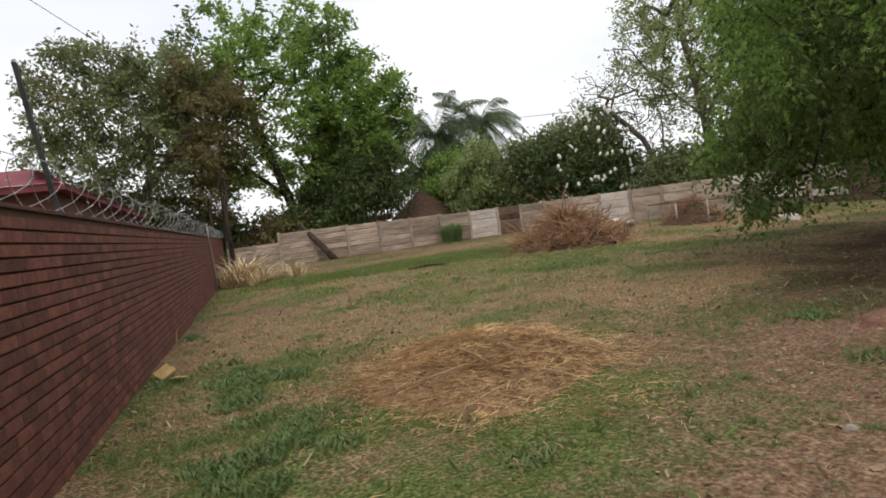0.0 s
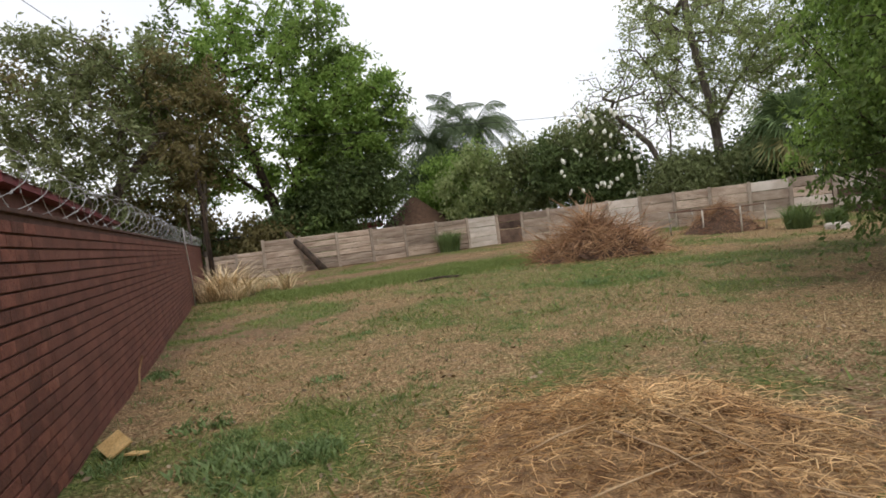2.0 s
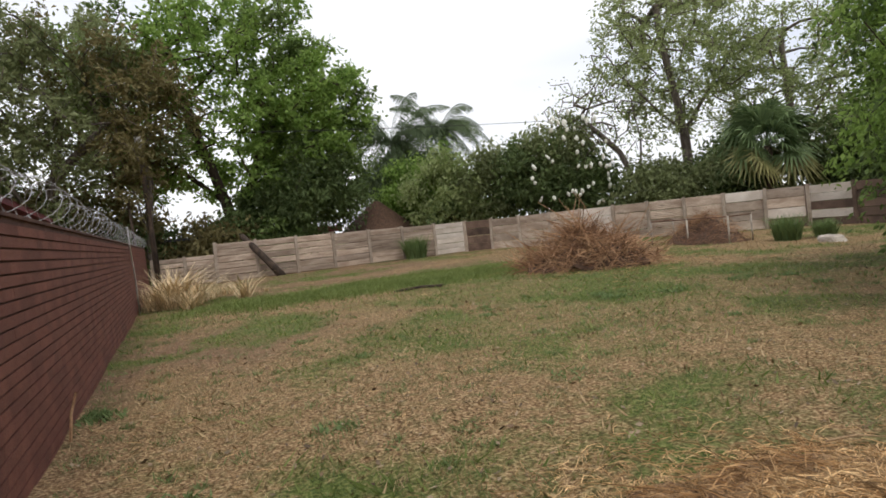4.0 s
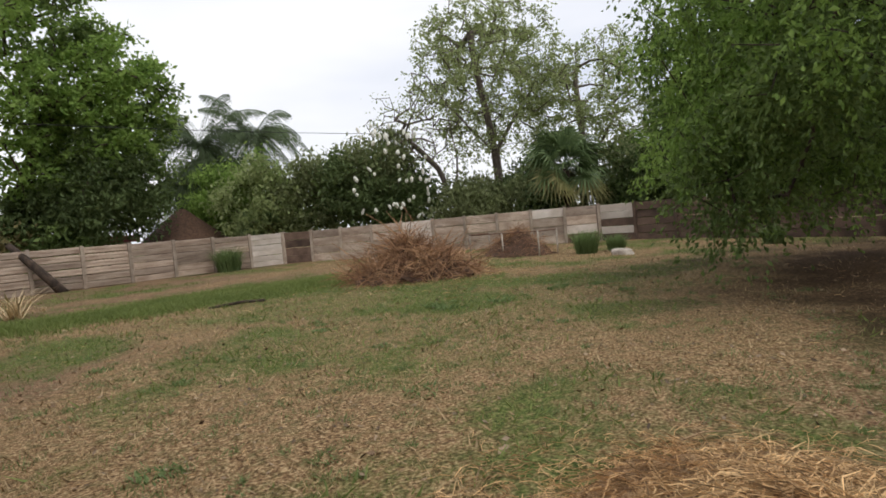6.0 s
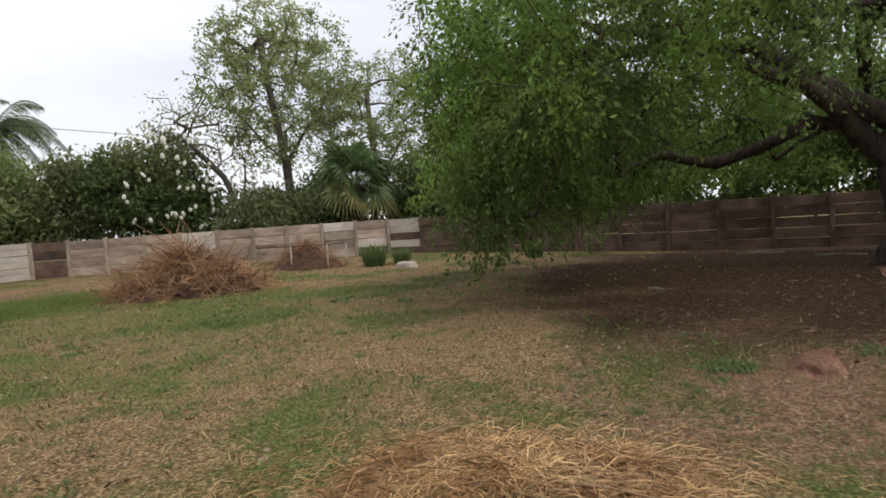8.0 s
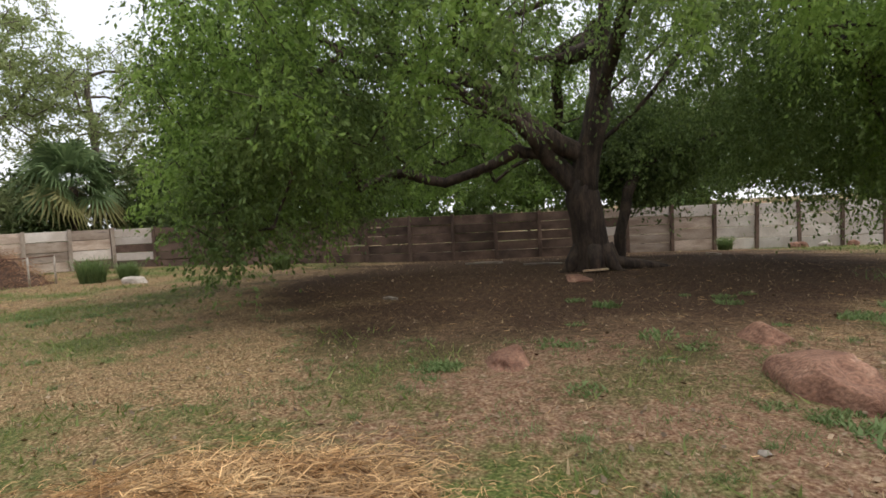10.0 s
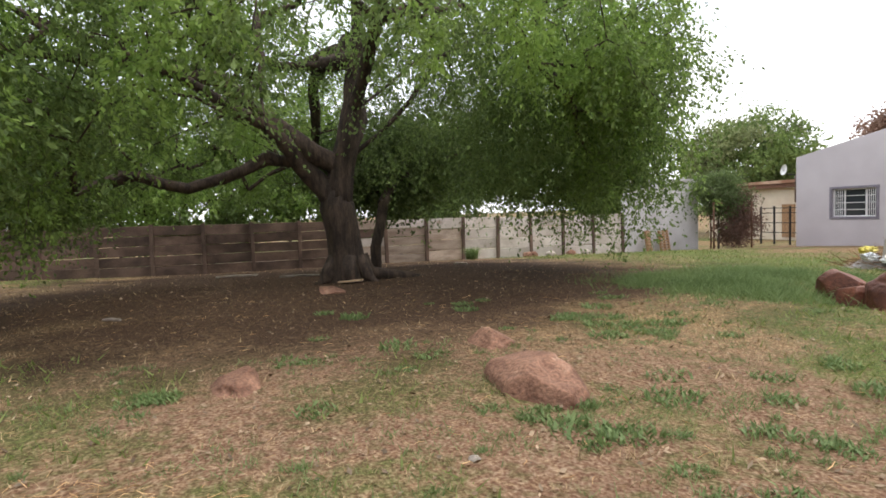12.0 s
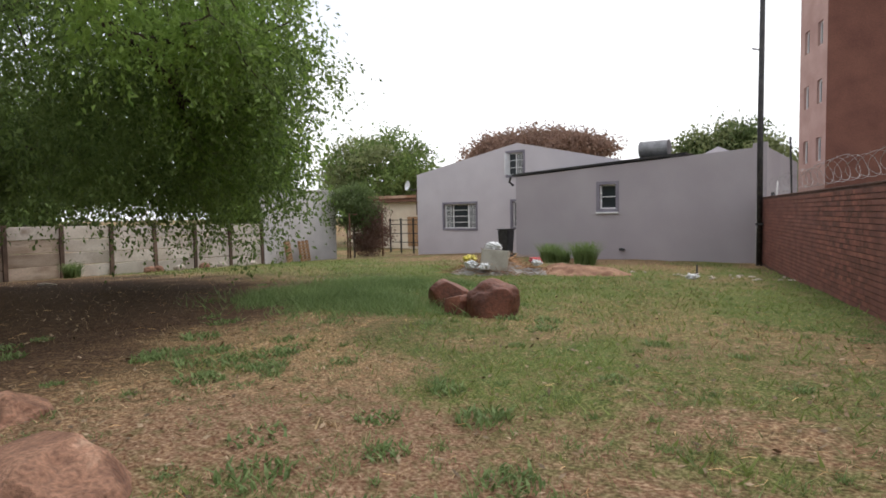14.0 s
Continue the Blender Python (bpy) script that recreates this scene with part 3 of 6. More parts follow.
def razor_wire(a, b, name="razor_wire"):
    """A loose coil of barbed tape along a wall top."""
    a, b = Vector(a), Vector(b)
    rnd = random.Random(4)
    d = (b - a)
    side = Vector((d.y, -d.x, 0)).normalized()
    turns = int(d.length / 0.54)
    cu = bpy.data.curves.new(name, "CURVE")
    cu.dimensions, cu.bevel_depth, cu.bevel_resolution, cu.resolution_u = "3D", 0.0032, 1, 2
    sp = cu.splines.new("POLY")
    n = turns * 18
    sp.points.add(n)
    wob = [rnd.uniform(0.85, 1.12) for _ in range(turns + 2)]
    spots = []
    for i in range(n + 1):
        t = i / n
        k = t * turns
        w = wob[int(k)] * (1 - k % 1) + wob[int(k) + 1] * (k % 1)
        ang = 2 * math.pi * k
        p = a + d * t + side * (0.2 * w * math.cos(ang)) + Vector((0, 0, 0.2 * w * (1 + math.sin(ang)))) + d.normalized() * (0.13 * math.sin(ang * 2 + w))
        sp.points[i].co = (*p, 1)
        if i % 2 == 0:
            spots.append(p)
    tmp = bpy.data.objects.new("tmp", cu)
    scene.collection.objects.link(tmp)
    me = bpy.data.meshes.new_from_object(tmp.evaluated_get(bpy.context.evaluated_depsgraph_get()))
    bpy.data.objects.remove(tmp)
    me.name = name
    me.materials.clear()
    me.materials.append(M_WIRE)
    wire = tagged(new(name, me), "coil of galvanised razor wire on the brick wall", "razor wire")
    V, F = [], []
    for p in spots:
        u = Vector((rnd.gauss(0, 1), rnd.gauss(0, 1), rnd.gauss(0, 1))).normalized() * 0.024
        v = u.orthogonal().normalized() * 0.008
        k = len(V)
        V += [p - u, p + v, p + u, p - v]
        F.append((k, k + 1, k + 2, k + 3))
    tagged(raw_mesh("barbs", np.array([tuple(v) for v in V]), np.array(F), M_WIRE, wire), kind="stuff")
    return wire


razor_wire((wall_x(2.2) - 0.1, 2.2, WALL_TOP + 0.02), (wall_x(30.8) - 0.1, 30.8, WALL_TOP + 0.02))
razor_wire((wall_x(-1.5) - 0.1, -1.5, WALL_TOP + 0.02), (wall_x(-16.4) - 0.1, -16.4, WALL_TOP + 0.02))


def electric_post(at, lean, turn):
    """Leaning steel upright with black insulators and strands of wire."""
    ob = empty("electric_fence_post", "dark steel electric fence post with black insulators on the wall", "fence post", "electric fence posts", at, turn)
    boxed("upright", -0.018, 0.018, -0.025, 0.025, -0.35, 1.18, M_STEEL_DARK, ob, bevel=0.004)
    for k in range(9):
        z = 0.25 + k * 0.11
        bm = bmesh.new()
        bmesh.ops.create_cone(bm, cap_ends=True, segments=10, radius1=0.017, radius2=0.017, depth=0.05, matrix=pose(0, 0.045, z, 90, 0, 0))
        bmesh.ops.create_cone(bm, cap_ends=True, segments=10, radius1=0.024, radius2=0.024, depth=0.012, matrix=pose(0, 0.05, z, 90, 0, 0))
        part("insulator", bm, M_BLACK, ob)
    ob.matrix_basis = pose(*at, lean[0], lean[1], turn)
    return ob


electric_post((wall_x(5.6) - 0.12, 5.6, WALL_TOP + 0.1), (0, -6), 0)
electric_post((wall_x(-6.35) - 0.12, -6.35, WALL_TOP + 0.1), (0, 3), 16)
electric_post((wall_x(-14) - 0.12, -14.0, WALL_TOP + 0.1), (0, 2), 16)

pipe = tagged(tubed("conduit", [(wall_x(20.2) + 0.07, 20.2, 2.25), (wall_x(20.6) + 0.05, 20.6, 1.75), (wall_x(21.4) + 0.04, 21.4, 0.9), (wall_x(21.3) + 0.04, 21.3, gz(-0.4, 21.3) - 0.02)], 0.018, M_PIPE), "thin white conduit pipe down the brick wall", "pipe")

# ---- the house and its flat-roofed extension ----


def window(parent, x0, x1, z0, z1, y, cols, rows, name="window", grille=True, deep=0.16, slats=0):
    """A steel window seen from +y: reveal, plaster surround, frame, bars and glass."""
    w = new(name)
    w.parent = parent
    t = 0.11
    bm = bmesh.new()
    for a in ((x0 - t, x1 + t, z1, z1 + t), (x0 - t, x1 + t, z0 - t, z0), (x0 - t, x0, z0, z1), (x1, x1 + t, z0, z1)):
        box(bm, a[0], a[1], y - 0.02, y + 0.03, a[2], a[3], 0.006)
    part("surround", bm, M_TRIM, w, "dark lilac plaster surround")
    boxed("pane", x0, x1, y - deep, y - deep + 0.008, z0, z1, M_GLASS, w, "dark reflecting glass")
    bm = bmesh.new()
    f = 0.045
    for a in ((x0, x1, z1 - f, z1), (x0, x1, z0, z0 + f), (x0, x0 + f, z0 + f, z1 - f), (x1 - f, x1, z0 + f, z1 - f)):
        box(bm, a[0], a[1], y - deep + 0.01, y - deep + 0.06, a[2], a[3], 0.004)
    for c in cols:
        x = x0 + (x1 - x0) * c
        box(bm, x - 0.024, x + 0.024, y - deep + 0.012, y - deep + 0.058, z0 + f, z1 - f)
    part("frame", bm, M_WHITE, w, "white painted steel frame")
    for r in rows:
        z = z0 + (z1 - z0) * r
        boxed("bar", x0 + f, x1 - f, y - deep + 0.06, y - deep + 0.085, z - 0.014, z + 0.014, M_WHITE, w)
    return w


def bars(parent, x0, x1, z0, z1, y, n):
    for k in range(n):
        x = x0 + (x1 - x0) * (k + 0.5) / n
        boxed("bar", x - 0.009, x + 0.009, y - 0.012, y + 0.006, z0, z1, M_WHITE, parent)


def wall_with_holes(name, outline, holes, y0, y1, mat, parent, label=""):
    """An upright wall in the plane of x and z, from y1 (front) back to y0, with openings cut through. outline: top as (x, z) points, bottom z first."""
    z_low, tops = outline
    xs = sorted({x for x, _ in tops} | {v for h in holes for v in h[:2]})
    top = lambda x: float(np.interp(x, [p[0] for p in tops], [p[1] for p in tops]))
    bm = bmesh.new()
    for a, b in zip(xs, xs[1:]):
        spans = sorted((h[2], h[3]) for h in holes if h[0] <= a + 1e-6 and h[1] >= b - 1e-6)
        z = z_low
        cuts = []
        for s, e in spans:
            cuts.append((z, z, s, s))
            z = e
        cuts.append((z, z, top(a), top(b)))
        for za, zb, ta, tb in cuts:
            v = [bm.verts.new(c) for c in ((a, y1, za), (b, y1, zb), (b, y1, tb), (a, y1, ta), (a, y0, za), (b, y0, zb), (b, y0, tb), (a, y0, ta))]
            for q in ((0, 1, 2, 3), (5, 4, 7, 6), (3, 2, 6, 7), (4, 5, 1, 0), (0, 3, 7, 4), (1, 5, 6, 2)):
                bm.faces.new([v[i] for i in q])
    bmesh.ops.remove_doubles(bm, verts=bm.verts, dist=0.0005)
    inner = [f for f in bm.faces if sum(1 for g in bm.faces if set(g.verts) == set(f.verts)) > 1] if len(bm.faces) < 200 else []
    bmesh.ops.delete(bm, geom=inner, context="FACES_ONLY")
    return part(name, bm, mat, parent, label)


HY = -21.8
house = empty("house", "grey lilac plastered house with a low gable and barred windows", "house")
wall_with_holes("gable_wall", (-0.8, [(8.0, 3.25), (14.22, 4.66), (20.2, 3.5)]), [(16.55, 18.45, 0.72, 1.92), (13.92, 14.72, 3.2, 4.22), (13.55, 14.5, 0.78, 1.96)], HY - 0.24, HY, M_HOUSE, house)
boxed("side_wall", 19.96, 20.2, -36, HY - 0.242, -0.8, 3.44, M_HOUSE, house)
boxed("side_wall", 8.0, 8.24, -36, HY - 0.242, -0.8, 3.2, M_HOUSE, house)
boxed("back_wall", 8.0, 20.2, -36.24, -36.0, -0.8, 3.2, M_HOUSE, house)
boxed("room_shade_sheet", 8.3, 19.9, -23.4, -23.3, -0.6, 3.1, M_DARKIN, house)
for x0, z0, x1, z1 in ((20.35, 3.36, 14.22, 4.6), (14.22, 4.6, 7.85, 3.14)):
    bm = bmesh.new()
    v = [bm.verts.new(c) for c in ((x0, HY - 0.246, z0), (x1, HY - 0.246, z1), (x1, -36.3, z1), (x0, -36.3, z0))]
    f = bm.faces.new(v)
    r = bmesh.ops.extrude_face_region(bm, geom=[f])
    for e in r["geom"]:
        if isinstance(e, bmesh.types.BMVert):
            e.co.z -= 0.06
    part("roof", bm, M_ROOFGREY, house)
w = window(house, 16.55, 18.45, 0.72, 1.92, HY, (0.26, 0.74), (0.25, 0.5, 0.75))
bars(w, 16.6, 17.0, 0.76, 1.88, HY - 0.06, 5)
bars(w, 18.0, 18.4, 0.76, 1.88, HY - 0.06, 5)
w = window(house, 13.92, 14.72, 3.2, 4.22, HY, (0.5,), (0.33, 0.66))
bars(w, 13.97, 14.3, 3.24, 4.18, HY - 0.06, 4)
boxed("open_casement", 14.68, 14.72, HY - 0.1, HY + 0.3, 3.22, 4.2, M_WHITE, w, "white casement standing open")
w = window(house, 13.55, 14.5, 0.78, 1.96, HY, (0.5,), (0.25, 0.5, 0.75))
bars(w, 13.6, 14.45, 0.82, 1.92, HY - 0.06, 8)

FY = -18.0
ext = empty("flat_roofed_extension", "grey plastered flat-roofed outbuilding joined to the house", "building")
wall_with_holes("front_wall", (-0.9, [(3.46, 3.46), (3.85, 3.43), (3.86, 3.3), (12.15, 2.83)]), [(8.15, 8.75, 1.52, 2.38)], FY - 0.24, FY, M_EXT, ext)
boxed("side_wall", 11.91, 12.15, HY + 0.002, FY - 0.242, -0.9, 2.8, M_EXT, ext)
boxed("side_wall", 3.46, 3.7, -26, FY - 0.242, -0.9, 3.3, M_EXT, ext)
boxed("room_shade_sheet", 3.8, 11.9, -19.6, -19.5, -0.6, 2.6, M_DARKIN, ext)
bm = bmesh.new()
v = [bm.verts.new(c) for c in ((12.3, FY + 0.06, 2.87), (5.8, FY + 0.06, 3.24), (5.8, HY, 3.24), (12.3, HY, 2.87))]
f = bm.faces.new(v)
r = bmesh.ops.extrude_face_region(bm, geom=[f])
for e in r["geom"]:
    if isinstance(e, bmesh.types.BMVert):
        e.co.z += 0.07
part("roof_sheet", bm, M_STEEL_DARK, ext, "dark roof sheet edge")
boxed("roof_deck", 3.72, 11.9, -26, FY - 0.25, 2.6, 2.68, M_ROOFGREY, ext)
tubed("gutter_pipe", [(12.35, FY + 0.05, 2.84), (12.45, FY - 0.02, 2.65), (12.3, FY - 0.1, 2.5)], 0.045, M_STEEL_DARK, ext)
w = window(ext, 8.15, 8.75, 1.52, 2.38, FY, (), (0.5,))
boxed("sill", 8.05, 8.85, FY - 0.02, FY + 0.09, 1.36, 1.41, M_WHITE, w, "pale window sill")
tubed("waste_pipe", [(7.95, FY - 0.05, 0.1), (7.95, FY + 0.12, 0.1), (7.8, FY + 0.14, 0.08)], 0.05, M_BLACK, ext)
tubed("down_pipe", [(3.7, FY + 0.06, 1.6), (3.7, FY + 0.06, gz(3.7, FY) - 0.05)], 0.03, M_PIPE, ext)

bm = bmesh.new()
v = [bm.verts.new(c) for c in ((4.4, -27, 3.2), (6.7, -27, 4.3), (9.0, -27, 3.2), (4.4, -34, 3.2), (6.7, -34, 4.3), (9.0, -34, 3.2))]
for q in ((0, 1, 2), (3, 5, 4), (0, 3, 4, 1), (1, 4, 5, 2), (0, 2, 5, 3)):
    bm.faces.new([v[i] for i in q])
part("back_gable", bm, M_HOUSE, ext, "second grey gable behind")

tank = empty("water_tank", "grey zinc geyser tank lying on the roof", "tank")
bm = bmesh.new()
bmesh.ops.create_cone(bm, cap_ends=True, segments=24, radius1=0.3, radius2=0.3, depth=1.0, matrix=pose(7.2, -19.3, 3.62, 0, 90, 0))
part("drum", bm, M_TANK, tank, smooth=False)
for x in (6.85, 7.55):
    boxed("cradle", x - 0.04, x + 0.04, -19.55, -19.05, 3.12, 3.36, M_STEEL_DARK, tank)
for x in (6.72, 7.68):
    bm = bmesh.new()
    bmesh.ops.create_cone(bm, cap_ends=True, segments=24, radius1=0.31, radius2=0.31, depth=0.03, matrix=pose(x, -19.3, 3.62, 0, 90, 0))
    part("band", bm, M_TANK, tank)

pole = empty("utility_pole", "tall dark steel pole beside the grey building", "pole", at=(3.5, -17.1, gz(3.5, -17.1)))
tubed("shaft", [(0, 0, -0.3), (0.02, 0, 4), (0.0, -0.02, 9.5)], [0.085, 0.08, 0.065], M_STEEL_DARK, pole, sides=12)
boxed("strap", -0.1, 0.1, -0.1, 0.1, 1.2, 1.26, M_STEEL_DARK, pole)
tubed("bracket", [(0.05, 0.0, 6.25), (0.25, 0.1, 6.3)], 0.02, M_STEEL_DARK, pole)
tagged(tubed("slim_post", [(3.15, -16.9, gz(3.1, -16.9) - 0.1), (3.15, -16.9, 1.9)], 0.05, M_STEEL_DARK), "short dark steel post against the wall", "post")
tagged(tubed("conduit", [(3.0, -16.6, 2.2), (3.02, -16.55, 0.95), (3.12, -16.5, 0.9), (3.14, -16.5, 1.1)], 0.02, M_PIPE), "thin white conduit pipe bent at its foot", "pipe")


def apartment_block():
    ob = empty("apartment_block", "tall red-brown brick apartment block behind the wall", "building")
    c, e = Vector((2.7, -33.2, 0)), Vector((4.2, -36.8, 0))
    d = (e - c).normalized()
    back = Vector((-d.y, d.x, 0)) * -1
    turn = math.degrees(math.atan2(d.y, d.x))
    # local x along the pale face, local -y outwards
    holes = []
    h = 2.95
    L = (e - c).length
    for s in range(7):
        for x in (0.6, 2.5):
            holes.append((x, x + 0.7, 1.9 + s * h, 3.1 + s * h))
    wall = wall_with_holes("pale_wall", (0.0, [(0, 21.5), (L, 21.5)]), holes, 0.0, 0.3, M_BLOCKPALE, ob, "paler brick side of the block")
    wall.matrix_basis = pose(c.x, c.y, -1, 0, 0, turn)
    for x0, x1, z0, z1 in holes:
        w = new("window")
        w.parent = ob
        w.matrix_basis = pose(c.x, c.y, -1, 0, 0, turn)
        boxed("pane", x0, x1, 0.1, 0.11, z0, z1, M_GLASS, w)
        bm = bmesh.new()
        for a in ((x0, x1, z1 - 0.06, z1), (x0, x1, z0, z0 + 0.06), (x0, x0 + 0.06, z0, z1), (x1 - 0.06, x1, z0, z1), ((x0 + x1) / 2 - 0.03, (x0 + x1) / 2 + 0.03, z0, z1)):
            box(bm, a[0], a[1], 0.12, 0.18, a[2], a[3])
        part("frame", bm, M_WHITE, w, "white window frame")
    side = boxed("brick_wall", -22, -0.004, -0.3, 0.0, 0, 21.5, M_BLOCK, ob, "red-brown brick front")
    side.matrix_basis = pose(c.x, c.y, -1, 0, 0, turn) @ pose(0, 0.3, 0, 0, 0, 78)
    back_wall = boxed("back_wall", 0, L, -14, -13.8, 0, 21.5, M_BLOCK, ob)
    back_wall.matrix_basis = pose(c.x, c.y, -1, 0, 0, turn)
    roof = boxed("roof", -6, L, -13.8, 0.0, 21.502, 21.8, M_CONC, ob)
    roof.matrix_basis = pose(c.x, c.y, -1, 0, 0, turn)
    lamp = boxed("wall_lamp", -0.62, -0.45, -0.55, -0.3, 8.2, 8.9, M_WHITE, ob, "white lamp housing on the wall")
    lamp.matrix_basis = pose(c.x, c.y, -1, 0, 0, turn) @ pose(0, 0.3, 0, 0, 0, 78) @ pose(-0.4, 0, 0, 0, 0, 0)


apartment_block()

# neighbour's building with a red roof edge behind the brick wall
shed = empty("neighbour_building", "neighbouring brick building with a dark red roof edge", "building")
boxed("wall", -9.0, -2.95, 13.7, 27.5, -0.3, 3.0, M_BLOCK, shed)
boxed("roof", -9.4, -2.7, 13.4, 28.0, 2.98, 3.12, M_REDROOF, shed)
bm = bmesh.new()
for k in range(48):
    y0, y1 = 13.4 + k * 0.305, 13.4 + (k + 1) * 0.305
    up = 0.03 if k % 2 else 0.0
    v = [bm.verts.new(c) for c in ((-2.66, y0, 3.1 + up), (-3.3, y0, 3.48 + up), (-3.3, y1, 3.48 + up), (-2.66, y1, 3.1 + up))]
    bm.faces.new(v)
for x in np.arange(-9.4, -3.31, 0.305):
    v = [bm.verts.new(c) for c in ((x, 13.36, 3.12), (x, 14.0, 3.5), (x + 0.305, 14.0, 3.5), (x + 0.305, 13.36, 3.12))]
    bm.faces.new(v)
bm.faces.new([bm.verts.new(c) for c in ((-3.31, 13.36, 3.12), (-2.66, 13.36, 3.12), (-3.31, 14.0, 3.5))])
part("roof_sheet", bm, M_REDROOF, shed, "dark red roof sheeting")

# beige outbuilding seen between the creeper and the house
outb = empty("beige_outbuilding", "beige plastered outbuilding with a rusty sheet roof", "building")
boxed("wall", 26.2, 34, -40, -30.2, -1.2, 2.35, M_BEIGE, outb)
boxed("fascia", 25.9, 34.3, -30.15, -29.7, 2.36, 2.62, M_RUST, outb, "rust-brown fascia board")
boxed("roof", 25.8, 34.4, -40.3, -29.6, 2.63, 2.82, M_RUSTROOF, outb)
boxed("door", 27.0, 27.9, -30.19, -30.12, -0.8, 1.3, M_WOOD, outb, "brown wooden door")
dish = empty("satellite_dish", "white satellite dish at the house corner", "dish")
bm = bmesh.new()
bmesh.ops.create_uvsphere(bm, u_segments=20, v_segments=12, radius=0.36)
bmesh.ops.delete(bm, geom=[v for v in bm.verts if v.co.z > -0.2], context="VERTS")
for v in bm.verts:
    v.co.z += 0.33
bm.transform(pose(20.62, -21.6, 2.95, 80, 0, 160))
d_ob = part("reflector", bm, M_WHITE, dish, smooth=True)
tubed("arm", [(20.2, -21.9, 2.7), (20.6, -21.8, 2.75), (20.75, -21.65, 2.95)], 0.025, M_STEEL_DARK, dish)
brown_shed = tagged(boxed("brown_panel", 20.202, 20.5, -22.3, -22.05, 1.4, 2.75, M_PANEL_BROWN, bevel=0.02), "dark brown panel box fixed to the house corner", "screen")
wire_fence = empty("garden_gate", "grey steel post-and-rail gate beside the house", "gate")
for x in (20.6, 21.5, 22.4, 23.2):
    boxed("post", x - 0.035, x + 0.035, -23.035, -22.965, -0.7, 1.25, M_STEEL_DARK, wire_fence)
for z in (-0.1, 0.4, 0.9, 1.15):
    boxed("rail", 20.6, 23.2, -22.96, -22.93, z - 0.02, z + 0.02, M_STEEL_DARK, wire_fence)

# ---- trees ----


def skeleton(start, limbs, targets, step=0.5, rng=None):
    """Branch nodes: given limbs first, then each target joined to the nearest node by a bowed twig. Returns places and parents."""
    pts, par = [np.array(start, float)], [-1]
    for limb in limbs:
        last = 0
        for k, p in enumerate(limb):
            p = np.array(p, float)
            if k == 0:
                last = int(np.argmin([np.linalg.norm(q - p) for q in pts]))
                if np.linalg.norm(pts[last] - p) < 0.05:
                    continue
            n = max(1, int(np.linalg.norm(p - pts[last]) / step))
            a = pts[last]
            for i in range(1, n + 1):
                pts.append(a + (p - a) * i / n + (rng.normal(0, 0.03, 3) if i < n else 0))
                par.append(last)
                last = len(pts) - 1
    arr = np.array(pts)
    tips = []
    for t in targets:
        d = np.linalg.norm(arr - t, axis=1) + 0.5 * np.maximum(0, arr[:, 2] - t[2] - 0.3)
        d[0] += 2.0
        last = int(np.argmin(d))
        a = arr[last]
        n = max(1, int(np.linalg.norm(t - a) / step))
        bow = np.array([0, 0, 0.14 * np.linalg.norm(t - a)]) + rng.normal(0, 0.06, 3)
        add = []
        for i in range(1, n + 1):
            s = i / n
            add.append(a + (t - a) * s + bow * 4 * s * (1 - s) * 0.5 + (rng.normal(0, 0.04, 3) if i < n else 0))
            par.append(last)
            last = len(arr) + len(add) - 1
        arr = np.concatenate([arr, np.array(add)])
        tips.append(last)
    return arr, np.array(par), np.array(tips)


def branch_mesh(arr, par, r_tip, r_base, sides=6, power=2.3):
    """Tapered tubes, thicker the more twigs they carry."""
    load = np.zeros(len(arr))
    has = np.zeros(len(arr), bool)
    has[par[par >= 0]] = True
    load[~has] = 1
    for i in range(len(arr) - 1, 0, -1):
        load[par[i]] += load[i]
    rad = r_tip * load ** (1 / power)
    k = np.log(r_base / r_tip) / np.log(max(load.max(), 2))
    rad = r_tip * load ** k
    V, F = [], []
    ang = np.arange(sides) * 2 * np.pi / sides
    for i in range(1, len(arr)):
        a, b = arr[par[i]], arr[i]
        d = b - a
        ln = np.linalg.norm(d)
        if ln < 1e-4:
            continue
        d = d / ln
        u = np.cross(d, (0.31, 0.17, 0.93))
        u /= np.linalg.norm(u) + 1e-9
        v = np.cross(d, u)
        ra = min(rad[par[i]], rad[i] * 1.35)
        ring = np.cos(ang)[:, None] * u + np.sin(ang)[:, None] * v
        base = len(V) * 2 * sides
        V.append(np.concatenate([a - d * ra * 0.3 + ring * ra, b + d * rad[i] * 0.15 + ring * rad[i]]))
        q = np.arange(sides)
        F.append(np.stack([q, (q + 1) % sides, sides + (q + 1) % sides, sides + q], -1) + base)
    return np.concatenate(V), np.concatenate(F)


def leaf_cloud(centres, per, spread, size, rng, droop=0.3, ratio=2.2):
    """Four-cornered leaves scattered round the given places."""
    n = len(centres) * per
    c = np.repeat(centres, per, axis=0) + rng.normal(0, 1, (n, 3)) * np.array(spread)
    d = rng.normal(0, 1, (n, 3))
    d[:, 2] -= droop * 2
    d /= np.linalg.norm(d, axis=1)[:, None]
    u = np.cross(d, rng.normal(0, 1, (n, 3)))
    u /= np.linalg.norm(u, axis=1)[:, None] + 1e-9
    s = size * rng.uniform(0.6, 1.35, n)[:, None]
    w = s / ratio
    bend = np.cross(d, u) * s * rng.uniform(-0.25, 0.25, n)[:, None]
    V = np.stack([c, c + d * s * 0.5 + u * w * 0.5 + bend, c + d * s, c + d * s * 0.5 - u * w * 0.5 + bend], 1)
    return V.reshape(-1, 3), np.arange(n * 4).reshape(-1, 4)


